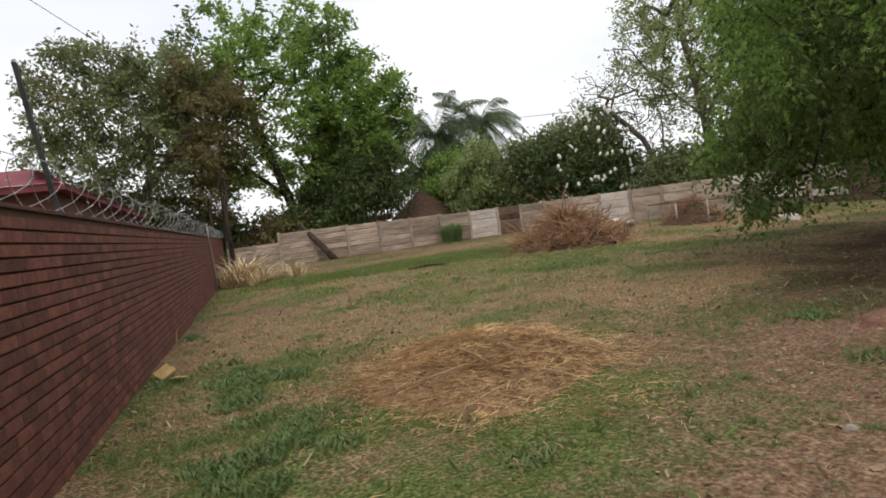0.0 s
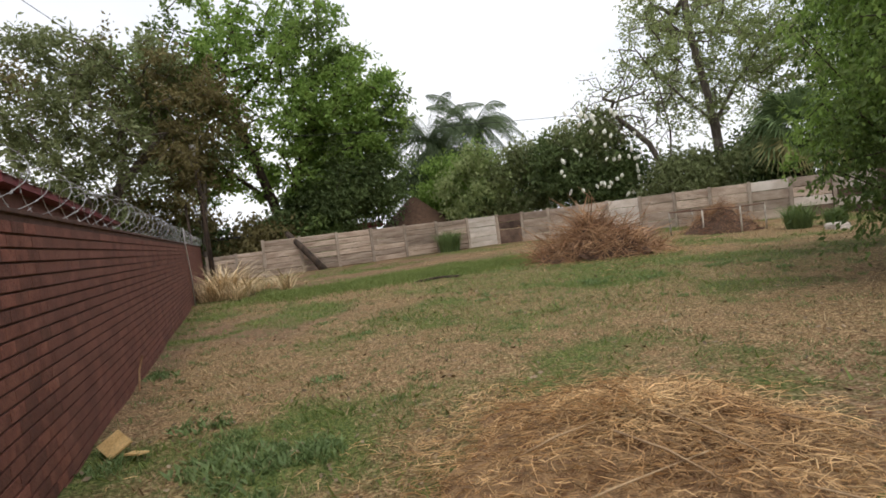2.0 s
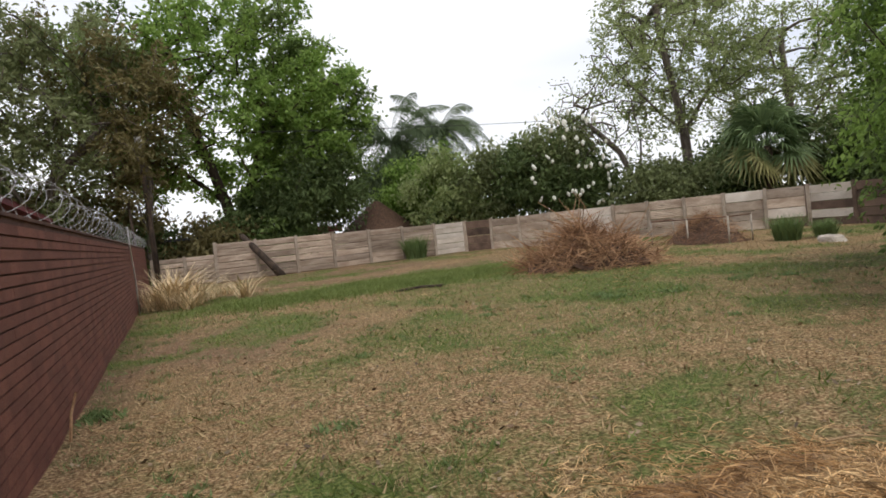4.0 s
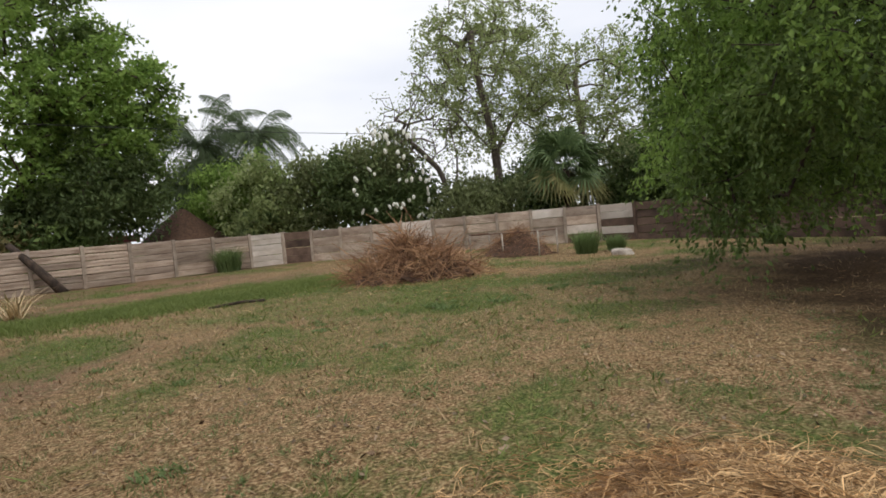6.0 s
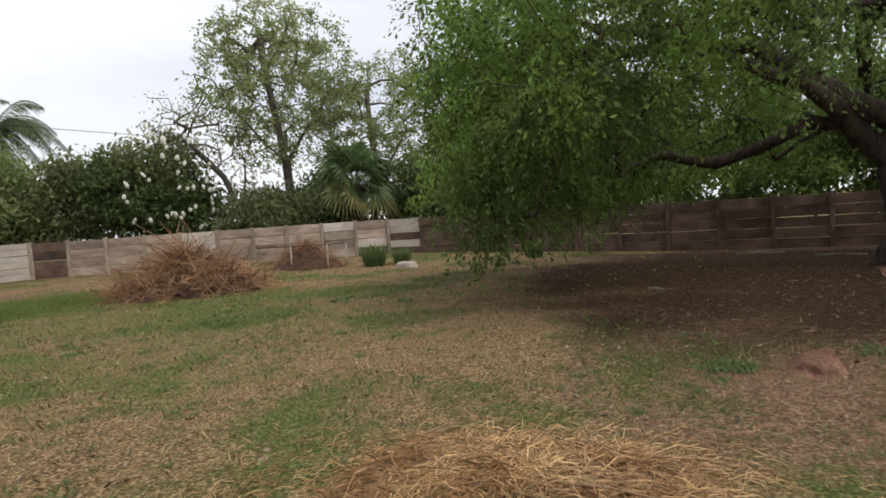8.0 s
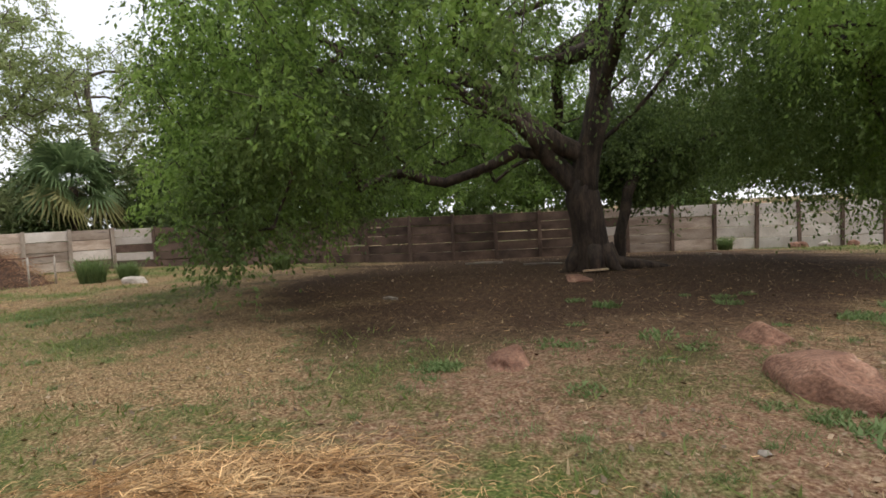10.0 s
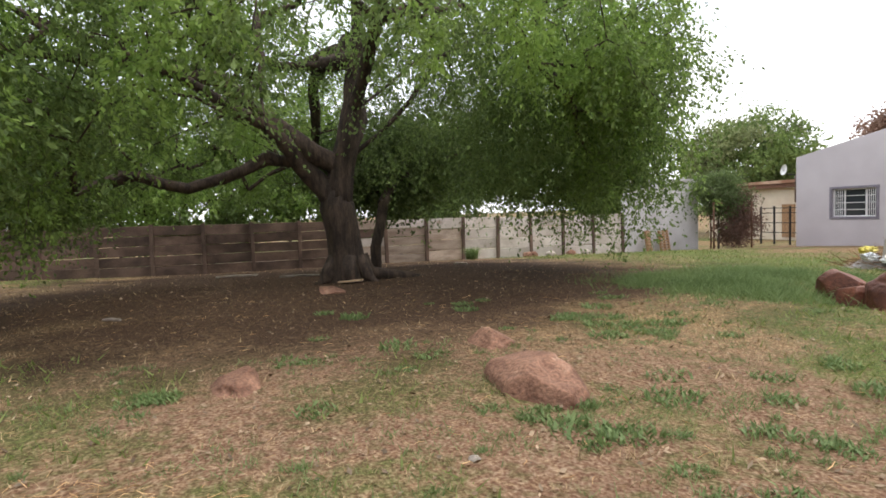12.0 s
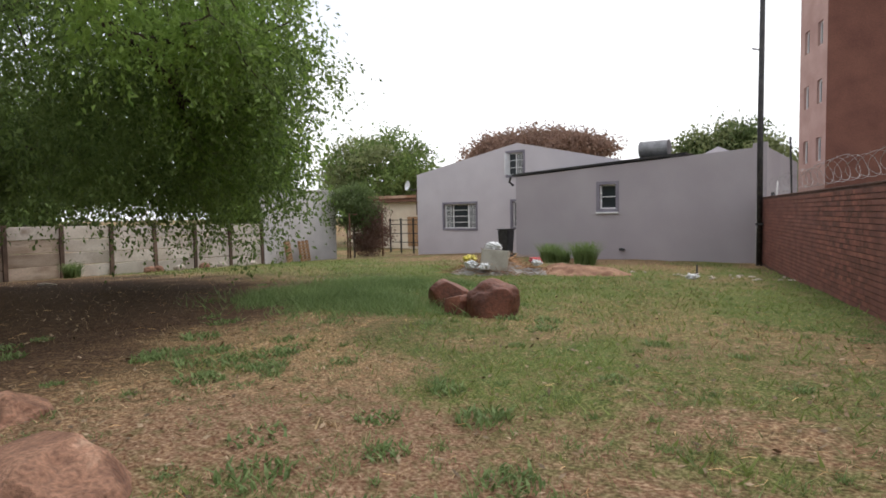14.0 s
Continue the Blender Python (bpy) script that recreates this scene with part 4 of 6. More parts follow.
def leaf_sprays(tips, strings, leaves, length, size, rng, fall=0.6, ratio=2.2):
    """Leaves set along thin strings that start at a twig's end and bow down."""
    n = len(tips) * strings
    a = np.repeat(tips, strings, axis=0) + rng.normal(0, 0.12, (n, 3))
    d = rng.normal(0, 1, (n, 3)) * (1, 1, 0.55)
    d[:, 2] -= fall * 0.5
    d /= np.linalg.norm(d, axis=1)[:, None]
    ln = length * rng.uniform(0.5, 1.3, n)
    s = rng.uniform(0.02, 1.0, (n, leaves))
    c = a[:, None] + d[:, None] * (s * ln[:, None])[..., None]
    c[..., 2] -= fall * ln[:, None] * s * s
    c = c.reshape(-1, 3) + rng.normal(0, size * 0.45, (n * leaves, 3))
    m = len(c)
    v = np.repeat(d, leaves, axis=0) + rng.normal(0, 0.75, (m, 3))
    v[:, 2] -= fall * 0.9
    v /= np.linalg.norm(v, axis=1)[:, None]
    u = np.cross(v, rng.normal(0, 1, (m, 3)))
    u /= np.linalg.norm(u, axis=1)[:, None] + 1e-9
    z = size * rng.uniform(0.6, 1.35, m)[:, None]
    w = z / ratio
    bend = np.cross(v, u) * z * rng.uniform(-0.25, 0.25, m)[:, None]
    V = np.stack([c, c + v * z * 0.5 + u * w * 0.5 + bend, c + v * z, c + v * z * 0.5 - u * w * 0.5 + bend], 1)
    return V.reshape(-1, 3), np.arange(m * 4).reshape(-1, 4)


def in_shells(shells, rng):
    """Targets inside ellipsoid shells: (centre, radii, inner fraction, lowest z, count)."""
    out = []
    for c, r, inner, low, count in shells:
        got = 0
        while got < count:
            d = rng.normal(0, 1, 3)
            d /= np.linalg.norm(d)
            p = np.array(c) + d * np.array(r) * (inner + (1 - inner) * rng.random() ** 0.6)
            if p[2] > low:
                out.append(p)
                got += 1
    return np.array(out)


def tree(name, label, base, limbs, shells, leaf_mats, bark=None, r_tip=0.012, r_base=0.25, per=120, spread=0.4, size=0.12, seed=1, step=0.6, droop=0.3, extra=None, category="tree", inner_leaves=True, sides=6, ratio=2.2, spray=None):
    rng = np.random.default_rng(seed)
    ob = empty(name, label, category)
    targets = in_shells(shells, rng)
    if extra is not None:
        targets = np.concatenate([targets, extra])
    targets = targets[np.argsort(np.linalg.norm(targets - np.array(limbs[0][-1]), axis=1))]
    arr, par, tips = skeleton(base, limbs, targets, step, rng)
    V, F = branch_mesh(arr, par, r_tip, r_base, sides)
    raw_mesh("trunk", V, F, bark or M_BARK, ob, smooth=True)
    spots = arr[tips]
    if inner_leaves:
        up = arr[par[tips]]
        spots = np.concatenate([spots, (spots + up) / 2])
    groups = len(leaf_mats)
    pick = (lattice(spots[:, 0], spots[:, 1] + spots[:, 2], 3.0, seed) * groups * 0.999).astype(int) if groups > 1 else np.zeros(len(spots), int)
    for g in range(groups):
        sel = spots[pick == g]
        if len(sel):
            if spray:
                V, F = leaf_sprays(sel, spray[0], spray[1], spray[2], size, rng, spray[3], ratio)
            else:
                V, F = leaf_cloud(sel, per, (spread, spread, spread * 0.8), size, rng, droop, ratio)
            raw_mesh("crown", V, F, leaf_mats[g], ob)
    return ob, arr


def big_tree():
    """The spreading tree in the yard: a leaning trunk, long arching limbs, a skirt of hanging twigs."""
    rng = np.random.default_rng(21)
    X, Y = 13.85, 0.75
    g = gz(X, Y)
    fork, crotch = (13.78, 0.98, 1.7), (13.7, 0.85, 2.6)
    left = (13.74, 1.4, 2.35)
    limbs = [
        [(X - 0.02, Y + 0.04, g + 0.6), (13.8, 0.88, 1.2), fork, crotch],
        [crotch, (13.68, 1.45, 2.9), (13.75, 2.2, 3.45), (13.9, 3.4, 4.5), (13.9, 5.0, 4.85), (13.4, 6.4, 4.75), (12.4, 8.0, 4.5)],
        [fork, left, (13.75, 1.75, 2.75), (13.4, 2.6, 3.5), (12.4, 4.2, 4.3), (10.6, 6.2, 4.7)],
        [(13.75, 1.75, 2.75), (13.9, 2.5, 2.8), (14.1, 3.5, 2.4), (14.2, 4.2, 2.2), (14.2, 5.2, 2.5)],
        [crotch, (13.6, 0.55, 3.85), (13.6, 0.4, 5.7), (13.5, 0.3, 8.6)],
        [crotch, (13.6, -0.5, 3.8), (13.4, -1.6, 5.2), (13.0, -3.4, 6.2), (12.4, -5.4, 5.8)],
        [(13.6, 0.55, 3.85), (12.9, 0.4, 4.6), (11.6, 0.4, 5.4), (10.0, 0.4, 6.0), (8.4, 0.4, 5.8)],
        [crotch, (14.6, 0.0, 3.9), (16.2, -0.2, 5.2), (18.0, -0.4, 5.6)],
        [(13.6, 0.55, 3.85), (14.4, -1.4, 5.4), (15.4, -3.6, 6.2)],
        [(13.9, 5.0, 4.85), (12.6, 5.6, 5.6), (10.4, 6.0, 5.8)],
        [(11.6, 0.4, 5.4), (10.4, 2.2, 6.0), (9.6, 4.2, 5.6)],
        [(11.6, 0.4, 5.4), (10.6, -1.8, 6.0), (10.4, -3.8, 5.6)],
    ]
    t = [in_shells([((13.8, 0.7, 3.6), (8.2, 8.8, 5.6), 0.5, 4.4, 330)], rng)]
    drape = []
    # hanging skirt, by bearing: low towards +y and -y, higher in front of the trunk
    for k in range(1000):
        a = rng.uniform(-math.pi, math.pi) if k < 780 else rng.uniform(-2.6, -0.9)
        front = max(0.0, -math.cos(a))
        side = abs(math.sin(a))
        rr = rng.uniform(0.72, 1.0)
        low = 1.6 if math.sin(a) > 0 else 1.8
        low += 1.9 * front ** 2 + 0.9 * max(0, math.cos(a)) ** 2
        if math.sin(a) > 0.35:
            low -= 0.1 * rr
        z = rng.uniform(low, 5.0)
        (t if k < 780 else drape).append(np.array([[13.4 + 7.0 * rr * math.cos(a), 0.7 + (8.0 if k < 780 or z > 3.6 else 7.3) * rr * math.sin(a), z]]))
    for _ in range(250):
        a, rr = rng.uniform(1.1, 2.9), rng.uniform(0.6, 1.0)
        t.append(np.array([[13.4 + 7.0 * rr * math.cos(a), 0.7 + 8.0 * rr * math.sin(a), rng.uniform(2.0 + 1.0 * max(0, -math.cos(a)) ** 2, 6.0)]]))
    # dense drooping side towards the house
    for _ in range(240):
        a, rr = rng.uniform(-2.4, -0.7), rng.uniform(0.4, 0.98)
        drape.append(np.array([[13.4 + 7.0 * rr * math.cos(a), 0.7 + 7.3 * rr * math.sin(a), rng.uniform(2.1, 5.2)]]))
    # far side over the fence: mostly hidden foliage added to block skylight
    t.append(in_shells([((19.5, 1.5, 6.2), (5.4, 9.5, 2.8), 0.2, 4.6, 110), ((17.5, 5.0, 5.0), (4.5, 5.5, 2.4), 0.2, 3.4, 60), ((15.0, 3.0, 5.6), (5.0, 6.0, 2.0), 0.0, 4.6, 90)], rng))
    hang = [(8.3, 7.3, 0.75), (8.5, 7.6, 0.95), (8.1, 7.8, 1.2), (8.6, 7.1, 1.5), (9.2, 7.6, 1.0), (9.6, 8.2, 1.2), (10.6, 7.6, 0.9), (11.2, 7.0, 0.9), (10.8, 6.4, 1.1), (8.4, 7.9, 1.9), (8.1, 7.2, 2.4), (9.0, 8.4, 1.6)]
    t = np.concatenate(t)
    # the crown reaches furthest over the lawn, to the north-west
    reach = (t[:, 0] < 13.4) & (t[:, 1] > 0.7) & (t[:, 2] > 1.6)
    k = np.clip((t[:, 2] - 1.6) / 1.6, 0, 1) * reach
    t[:, 0] += (t[:, 0] - 13.4) * 0.15 * k
    t[:, 1] += (t[:, 1] - 0.7) * 0.18 * k
    t[:, 1] -= np.where(t[:, 1] < 0.7, 0.07 * (t[:, 1] - 0.7), 0)
    # open crown with gaps, but a dense skirt on the north side
    north = t[:, 1] > 4.6
    t = t[north | (rng.random(len(t)) < 0.86)]
    window = (t[:, 0] < 13.3) & (t[:, 1] > -2.0) & (t[:, 1] < 6.4) & (t[:, 2] < 4.9)
    t = t[~window | (rng.random(len(t)) < 0.55)]
    skirt = t[(t[:, 1] > 4.6) & (t[:, 0] < 15)]
    t = np.concatenate([t, np.array(hang) + (0, 0, 0.3), np.array([9.4, 7.7, 2.1]) + rng.normal(0, 1, (34, 3)) * (0.8, 0.5, 0.45)])
    ob, arr = tree("spreading_tree", "old spreading shade tree with a leaning trunk and drooping fine leaves", (X, Y, g - 0.25), limbs, [((13.4, 0.7, 6.5), (6.5, 7.5, 3.0), 0.3, 5.0, 120)],
                   [M_LEAF, M_LEAF_BRIGHT, M_LEAF], r_tip=0.009, r_base=0.36, size=0.092, seed=22, step=0.5, extra=t, sides=6, spray=(5, 16, 0.58, 0.75), ratio=2.0)
    # more leaves on the north skirt, coloured darker to stand for its shade
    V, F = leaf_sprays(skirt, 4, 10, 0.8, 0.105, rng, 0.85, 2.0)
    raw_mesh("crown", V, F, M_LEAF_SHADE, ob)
    # long hanging twigs on the side towards the house
    drape.append(np.array([12.3, -5.3, 2.5]) + rng.normal(0, 1, (80, 3)) * (1.3, 0.9, 0.75))
    drape.append(in_shells([((13.0, -2.8, 4.8), (4.8, 4.4, 2.9), 0.25, 2.6, 220)], rng))
    drape.append(in_shells([((10.9, -2.3, 4.0), (1.9, 2.2, 2.0), 0.1, 1.9, 120), ((13.0, -4.6, 2.9), (2.4, 2.2, 1.2), 0.1, 1.7, 60)], rng))
    drape = np.concatenate(drape)
    V, F = leaf_sprays(drape, 5, 14, 0.8, 0.095, rng, 0.9, 2.0)
    raw_mesh("crown", V, F, M_LEAF, ob)
    # the heavy limbs, each a part
    sizes = [None, (0.25, 0.24, 0.22, 0.18, 0.14, 0.1, 0.04), (0.27, 0.25, 0.23, 0.15, 0.09, 0.04), (0.15, 0.13, 0.11, 0.09, 0.04), (0.27, 0.21, 0.15, 0.06), None, (0.14, 0.13, 0.11, 0.08, 0.04), (0.15, 0.13, 0.09, 0.05), None, (0.08, 0.06, 0.03)]
    for limb, radii in zip(limbs, sizes):
        if radii:
            pts, rad = [], []
            for i, (p, q) in enumerate(zip(limb, limb[1:])):
                for s in (0.0, 0.33, 0.66):
                    w = Vector(p).lerp(Vector(q), s)
                    pts.append(w + Vector((noise.noise(w * 0.9), noise.noise(w * 0.9 + Vector((5, 0, 0))), noise.noise(w * 0.9 + Vector((0, 5, 0))))) * 0.16 * (i > 0))
                    rad.append(radii[i] * (1 - s) + radii[i + 1] * s)
            pts.append(Vector(limb[-1]))
            rad.append(radii[-1])
            tubed("limb", pts, rad, M_BARK, ob, sides=9)
    # flared foot with roots
    bm = bmesh.new()
    tube(bm, [(X, Y, g - 0.25), (X, Y, g + 0.12), (X - 0.02, Y + 0.04, g + 0.6), (13.8, 0.88, 1.2), fork, (13.74, 1.05, 2.1)], [0.62, 0.5, 0.42, 0.4, 0.4, 0.26], 14)
    tube(bm, [fork, (13.72, 0.9, 2.2), crotch], [0.36, 0.3, 0.26], 12)
    for a, ln in ((-95, 2.1), (-60, 0.9), (100, 0.9), (170, 0.8), (30, 0.8), (-140, 1.0)):
        c, s = math.cos(radians(a)), math.sin(radians(a))
        tube(bm, [(X + c * 0.3, Y + s * 0.3, g + 0.55), (X + c * 0.55, Y + s * 0.55, g + 0.16), (X + c * ln * 0.7, Y + s * ln * 0.7, g + 0.03), (X + c * ln, Y + s * ln, g - 0.1)], [0.2, 0.17, 0.1, 0.05], 8)
    for v in bm.verts:
        v.co += v.normal * 0.0 + Vector((noise.noise(v.co * 4), noise.noise(v.co * 4 + Vector((9, 0, 0))), 0)) * 0.05
    part("root_flare", bm, M_BARK, ob, smooth=True)


big_tree()

# tall broad tree behind the far fence, with several stems
tree("broad_tree", "tall broad tree with fresh green leaves behind the concrete fence", (4.6, 37.5, -0.4),
     [[(4.6, 37.4, 1.5), (4.2, 37.6, 4.0), (3.4, 38, 7.0), (2.6, 38, 10)], [(4.6, 37.4, 1.5), (5.4, 37.0, 4.5), (6.6, 36.6, 7.5), (8.2, 36.2, 9.6)], [(5.4, 37.0, 4.5), (7.4, 37.0, 6.0), (9.6, 36.6, 7.6)], [(4.2, 37.6, 4.0), (1.4, 37.4, 6.4), (-0.8, 37.2, 8.0)]],
     [((4.4, 37.5, 9.6), (8.0, 4.5, 7.0), 0.4, 4.0, 420), ((9.2, 36.8, 8.4), (3.6, 3.0, 3.6), 0.3, 3.0, 130)], [M_LEAF_BRIGHT, M_LEAF_BRIGHT, M_LEAF_BRIGHT, M_LEAF], r_tip=0.026, r_base=0.42, size=0.28, seed=31, step=0.9, spray=(4, 9, 0.6, 0.1), ratio=1.8)
tree("dark_understorey_tree", "dense dark green tree under the broad tree", (7.6, 36.6, -0.4), [[(7.6, 36.6, 2.0), (7.8, 36.5, 4.0)]],
     [((8.6, 36.4, 4.4), (3.4, 2.4, 2.6), 0.2, 1.0, 130)], [M_LEAF_DARK, M_LEAF], r_base=0.2, per=56, spread=0.45, size=0.28, seed=32, step=0.8)
tree("olive_tree", "grey-green tree with browning leaves behind the brick wall", (-3.4, 33.5, -0.4), [[(-3.4, 33.5, 2.5), (-3.2, 33.8, 5.0), (-2.4, 34, 8.0)], [(-3.4, 33.5, 2.5), (-4.8, 33.0, 5.5), (-6.4, 33.0, 8)], [(-3.2, 33.8, 5.0), (-1.0, 34.0, 7.4), (0.6, 34.4, 9.0)]],
     [((-3.0, 34.0, 8.0), (6.0, 3.6, 5.2), 0.4, 3.0, 330)], [M_LEAF_OLIVE, M_LEAF_OLIVE, M_LEAF_BROWN], bark=M_BARK_PALE, r_tip=0.02, r_base=0.26, size=0.25, seed=33, step=0.9, spray=(4, 10, 0.85, 0.25))
tree("thin_tree", "thin leggy tree beside the end of the brick wall", (0.2, 34.5, -0.3), [[(0.3, 34.5, 2.5), (0.6, 34.6, 5.0), (0.2, 34.8, 8.0)], [(0.3, 34.5, 2.5), (-0.5, 34.3, 6)]],
     [((-0.4, 35.0, 7.6), (3.4, 2.0, 4.2), 0.3, 3.4, 130)], [M_LEAF_BROWN, M_LEAF_OLIVE], bark=M_BARK_PALE, r_tip=0.016, r_base=0.15, size=0.22, seed=34, step=0.8, spray=(3, 6, 0.8, 0.2))

# leafless and pale trees beyond the fence to the north-east
tree("bare_tree", "leafless grey tree with thin spreading twigs", (24.6, 27.8, -0.3), [[(24.4, 27.8, 2.0), (23.6, 28.2, 4.4), (22.2, 29.2, 6.4)], [(24.4, 27.8, 2.0), (24.6, 27.6, 5.0), (24.2, 27.8, 8)]],
     [((23.0, 28.8, 6.6), (3.8, 2.6, 3.0), 0.2, 3.0, 170)], [M_LEAF_PALE], bark=M_BARK_PALE, r_tip=0.02, r_base=0.17, per=3, spread=0.3, size=0.18, seed=35, step=0.6)
tree("pale_tree", "tall airy tree with young pale green leaves", (26.8, 26.4, -0.3), [[(26.8, 26.4, 2.0), (26.6, 26.4, 5.0), (26.2, 26.8, 9.0), (26.0, 27, 12)], [(26.6, 26.4, 5.0), (28.4, 25.4, 8.0), (30, 24.2, 10.5)], [(26.6, 26.4, 5.0), (24.6, 28.0, 8), (23.4, 29.0, 10.5)]],
     [((26.8, 26.4, 9.4), (5.6, 4.6, 5.0), 0.25, 3.6, 420)], [M_LEAF_PALE], bark=M_BARK_PALE, r_tip=0.018, r_base=0.26, size=0.21, seed=36, step=0.8, spray=(3, 8, 0.55, 0.1))
tree("pale_tree", "airy tree with young pale green leaves and grey stems", (31.0, 23.5, -0.3), [[(31, 23.5, 3.0), (31.2, 23.4, 6), (31, 23.4, 9.5)], [(31, 23.5, 3.0), (33, 22, 7)]],
     [((31.5, 23, 8.0), (4.4, 4.4, 4.2), 0.25, 3.0, 220)], [M_LEAF_PALE], bark=M_BARK_PALE, r_tip=0.018, r_base=0.22, size=0.21, seed=37, step=0.8, spray=(3, 8, 0.55, 0.1))
tree("flowering_shrub", "dense dark green shrub with large white blossoms", (20.6, 30.6, -0.3), [[(20.6, 30.6, 1.0), (20.6, 30.6, 3.0)]],
     [((21.2, 30.2, 3.4), (2.6, 2.2, 3.6), 0.3, 0.6, 150), ((19.6, 31.0, 4.0), (1.9, 1.8, 2.2), 0.3, 0.6, 80), ((22.4, 29.4, 2.6), (1.9, 1.6, 1.8), 0.3, 0.6, 60)], [M_LEAF_OLIVE, M_LEAF_DARK, M_LEAF], r_base=0.12, per=38, spread=0.38, size=0.28, seed=38, step=0.7, category="shrub")
rng = np.random.default_rng(5)
shrub = bpy.data.objects["flowering_shrub"]
_bm = bmesh.new()
bmesh.ops.create_icosphere(_bm, subdivisions=1, radius=0.095)
for v in _bm.verts:
    v.co.z *= 1.7
blossom_me = bpy.data.meshes.new("blossom")
_bm.to_mesh(blossom_me)
_bm.free()
blossom_me.materials.append(M_FLOWER)
for _ in range(54):
    a, h = rng.uniform(-2.8, -1.0), rng.uniform(0, 1) ** 0.6
    z = 1.4 + 5.4 * h
    r = 3.0 * math.sqrt(max(0.12, 1 - ((z - 4.0) / 3.7) ** 2))
    ob = new("blossom", blossom_me)
    ob.parent = shrub
    ob.matrix_basis = pose(21.1 + r * math.cos(a) * 0.98, 30.2 + r * 0.95 * math.sin(a), z, rng.uniform(-30, 30), rng.uniform(-30, 30), 0) @ Matrix.Diagonal((*(rng.uniform(0.7, 1.3, 3)), 1))
for args in (("green_shrub", "rounded light green shrub above the fence", (16.4, 35.0), (2.6, 2.0, 3.0), 3.3, [M_LEAF_BRIGHT, M_LEAF_PALE], 41),
             ("green_shrub", "dense mid green shrub above the fence", (16.0, 38.6), (2.6, 2.0, 2.6), 3.4, [M_LEAF, M_LEAF_BRIGHT], 42),
             ("green_shrub", "dark green hedge shrub above the fence", (18.6, 33.6), (2.4, 1.8, 2.6), 3.3, [M_LEAF, M_LEAF_OLIVE], 43),
             ("green_shrub", "low olive scrub behind the stained fence", (24.4, 26.6), (3.0, 2.0, 1.9), 2.0, [M_LEAF_OLIVE, M_LEAF_DARK], 44),
             ("green_tree", "dark green tree under the feather palms", (18.4, 44.0), (4.4, 2.6, 3.0), 4.6, [M_LEAF_DARK, M_LEAF], 77),
             ("green_shrub", "dense olive scrub behind the stained fence", (27.2, 24.0), (2.6, 2.0, 2.3), 2.2, [M_LEAF_OLIVE, M_LEAF_DARK], 78),
             ("green_shrub", "dense dark scrub behind the stained fence", (30.0, 18.6), (2.6, 2.6, 2.6), 2.4, [M_LEAF_DARK, M_LEAF_OLIVE], 79),
             ("green_shrub", "low olive scrub behind the stained fence", (31.5, 20.6), (3.0, 2.8, 2.8), 2.6, [M_LEAF_OLIVE, M_LEAF], 45),
             ("green_shrub", "low green scrub behind the shaded fence", (27.5, 12.0), (3.0, 4.0, 2.4), 2.2, [M_LEAF, M_LEAF_OLIVE], 46),
             ("green_tree", "leafy green tree behind the shaded fence", (29.5, 15.0), (3.6, 4.4, 3.6), 4.6, [M_LEAF, M_LEAF_OLIVE], 71),
             ("green_tree", "leafy green tree behind the shaded fence", (30.5, 8.0), (3.6, 4.6, 3.6), 4.6, [M_LEAF, M_LEAF_BRIGHT], 72),
             ("green_tree", "leafy green tree behind the shaded fence", (29.5, 0.5), (3.2, 4.4, 3.2), 4.2, [M_LEAF_BRIGHT, M_LEAF], 73),
             ("green_tree", "leafy green tree behind the pale fence", (29.5, -7.0), (2.8, 4.0, 2.6), 3.6, [M_LEAF, M_LEAF_OLIVE], 74),
             ("green_shrub", "low green scrub behind the shaded fence", (27.5, 4.0), (2.8, 4.6, 2.2), 2.0, [M_LEAF_BRIGHT, M_LEAF], 47),
             ("green_shrub", "dense green scrub behind the pale fence", (27.4, -4.5), (2.4, 4.6, 2.2), 2.0, [M_LEAF, M_LEAF_DARK], 81),
             ("green_shrub", "dark brown-green scrub behind the low fence bay", (-1.2, 35.6), (2.6, 1.6, 2.2), 2.0, [M_LEAF_DARK, M_LEAF_BROWN], 75),
             ("green_shrub", "dark brown-green scrub behind the brick wall", (-5.0, 34.4), (3.6, 1.6, 2.4), 3.2, [M_LEAF_DARK, M_LEAF_BROWN], 80),
             ("green_shrub", "dark green scrub between the tree stems", (5.8, 36.0), (2.6, 1.4, 2.0), 2.2, [M_LEAF_DARK, M_LEAF], 76),
             ("green_shrub", "dark scrub at the foot of the big fence trees", (2.6, 36.0), (3.2, 1.6, 1.6), 1.4, [M_LEAF_DARK, M_LEAF_BROWN], 48)):
    nm, lb, c, r, z, mats, sd = args
    tree(nm, lb, (c[0], c[1], -0.5), [[(c[0], c[1], 0.6), (c[0], c[1], z)]], [((c[0], c[1], z), r, 0.3, 0.3, 110 if nm == "green_shrub" else 190)], mats, r_base=0.09, per=36, spread=0.38, size=0.28, seed=sd, step=0.7, category=nm.split("_")[1])
# hanging part of the big crown, built apart; dark leaves stand for shade
tree("shaded_foliage", "hanging crown foliage beside the tree trunk, coloured dark for shade", (16.0, -0.45, gz(16.0, -0.45) - 0.2), [[(16.0, -0.45, 0.6), (16.3, -0.8, 1.8), (17.2, -1.4, 2.6)]],
     [((18.0, -1.6, 2.9), (1.9, 2.6, 1.4), 0.2, 1.5, 150)], [M_LEAF_DARK], r_base=0.16, per=64, spread=0.36, size=0.17, seed=49, step=0.6, category="shrub")
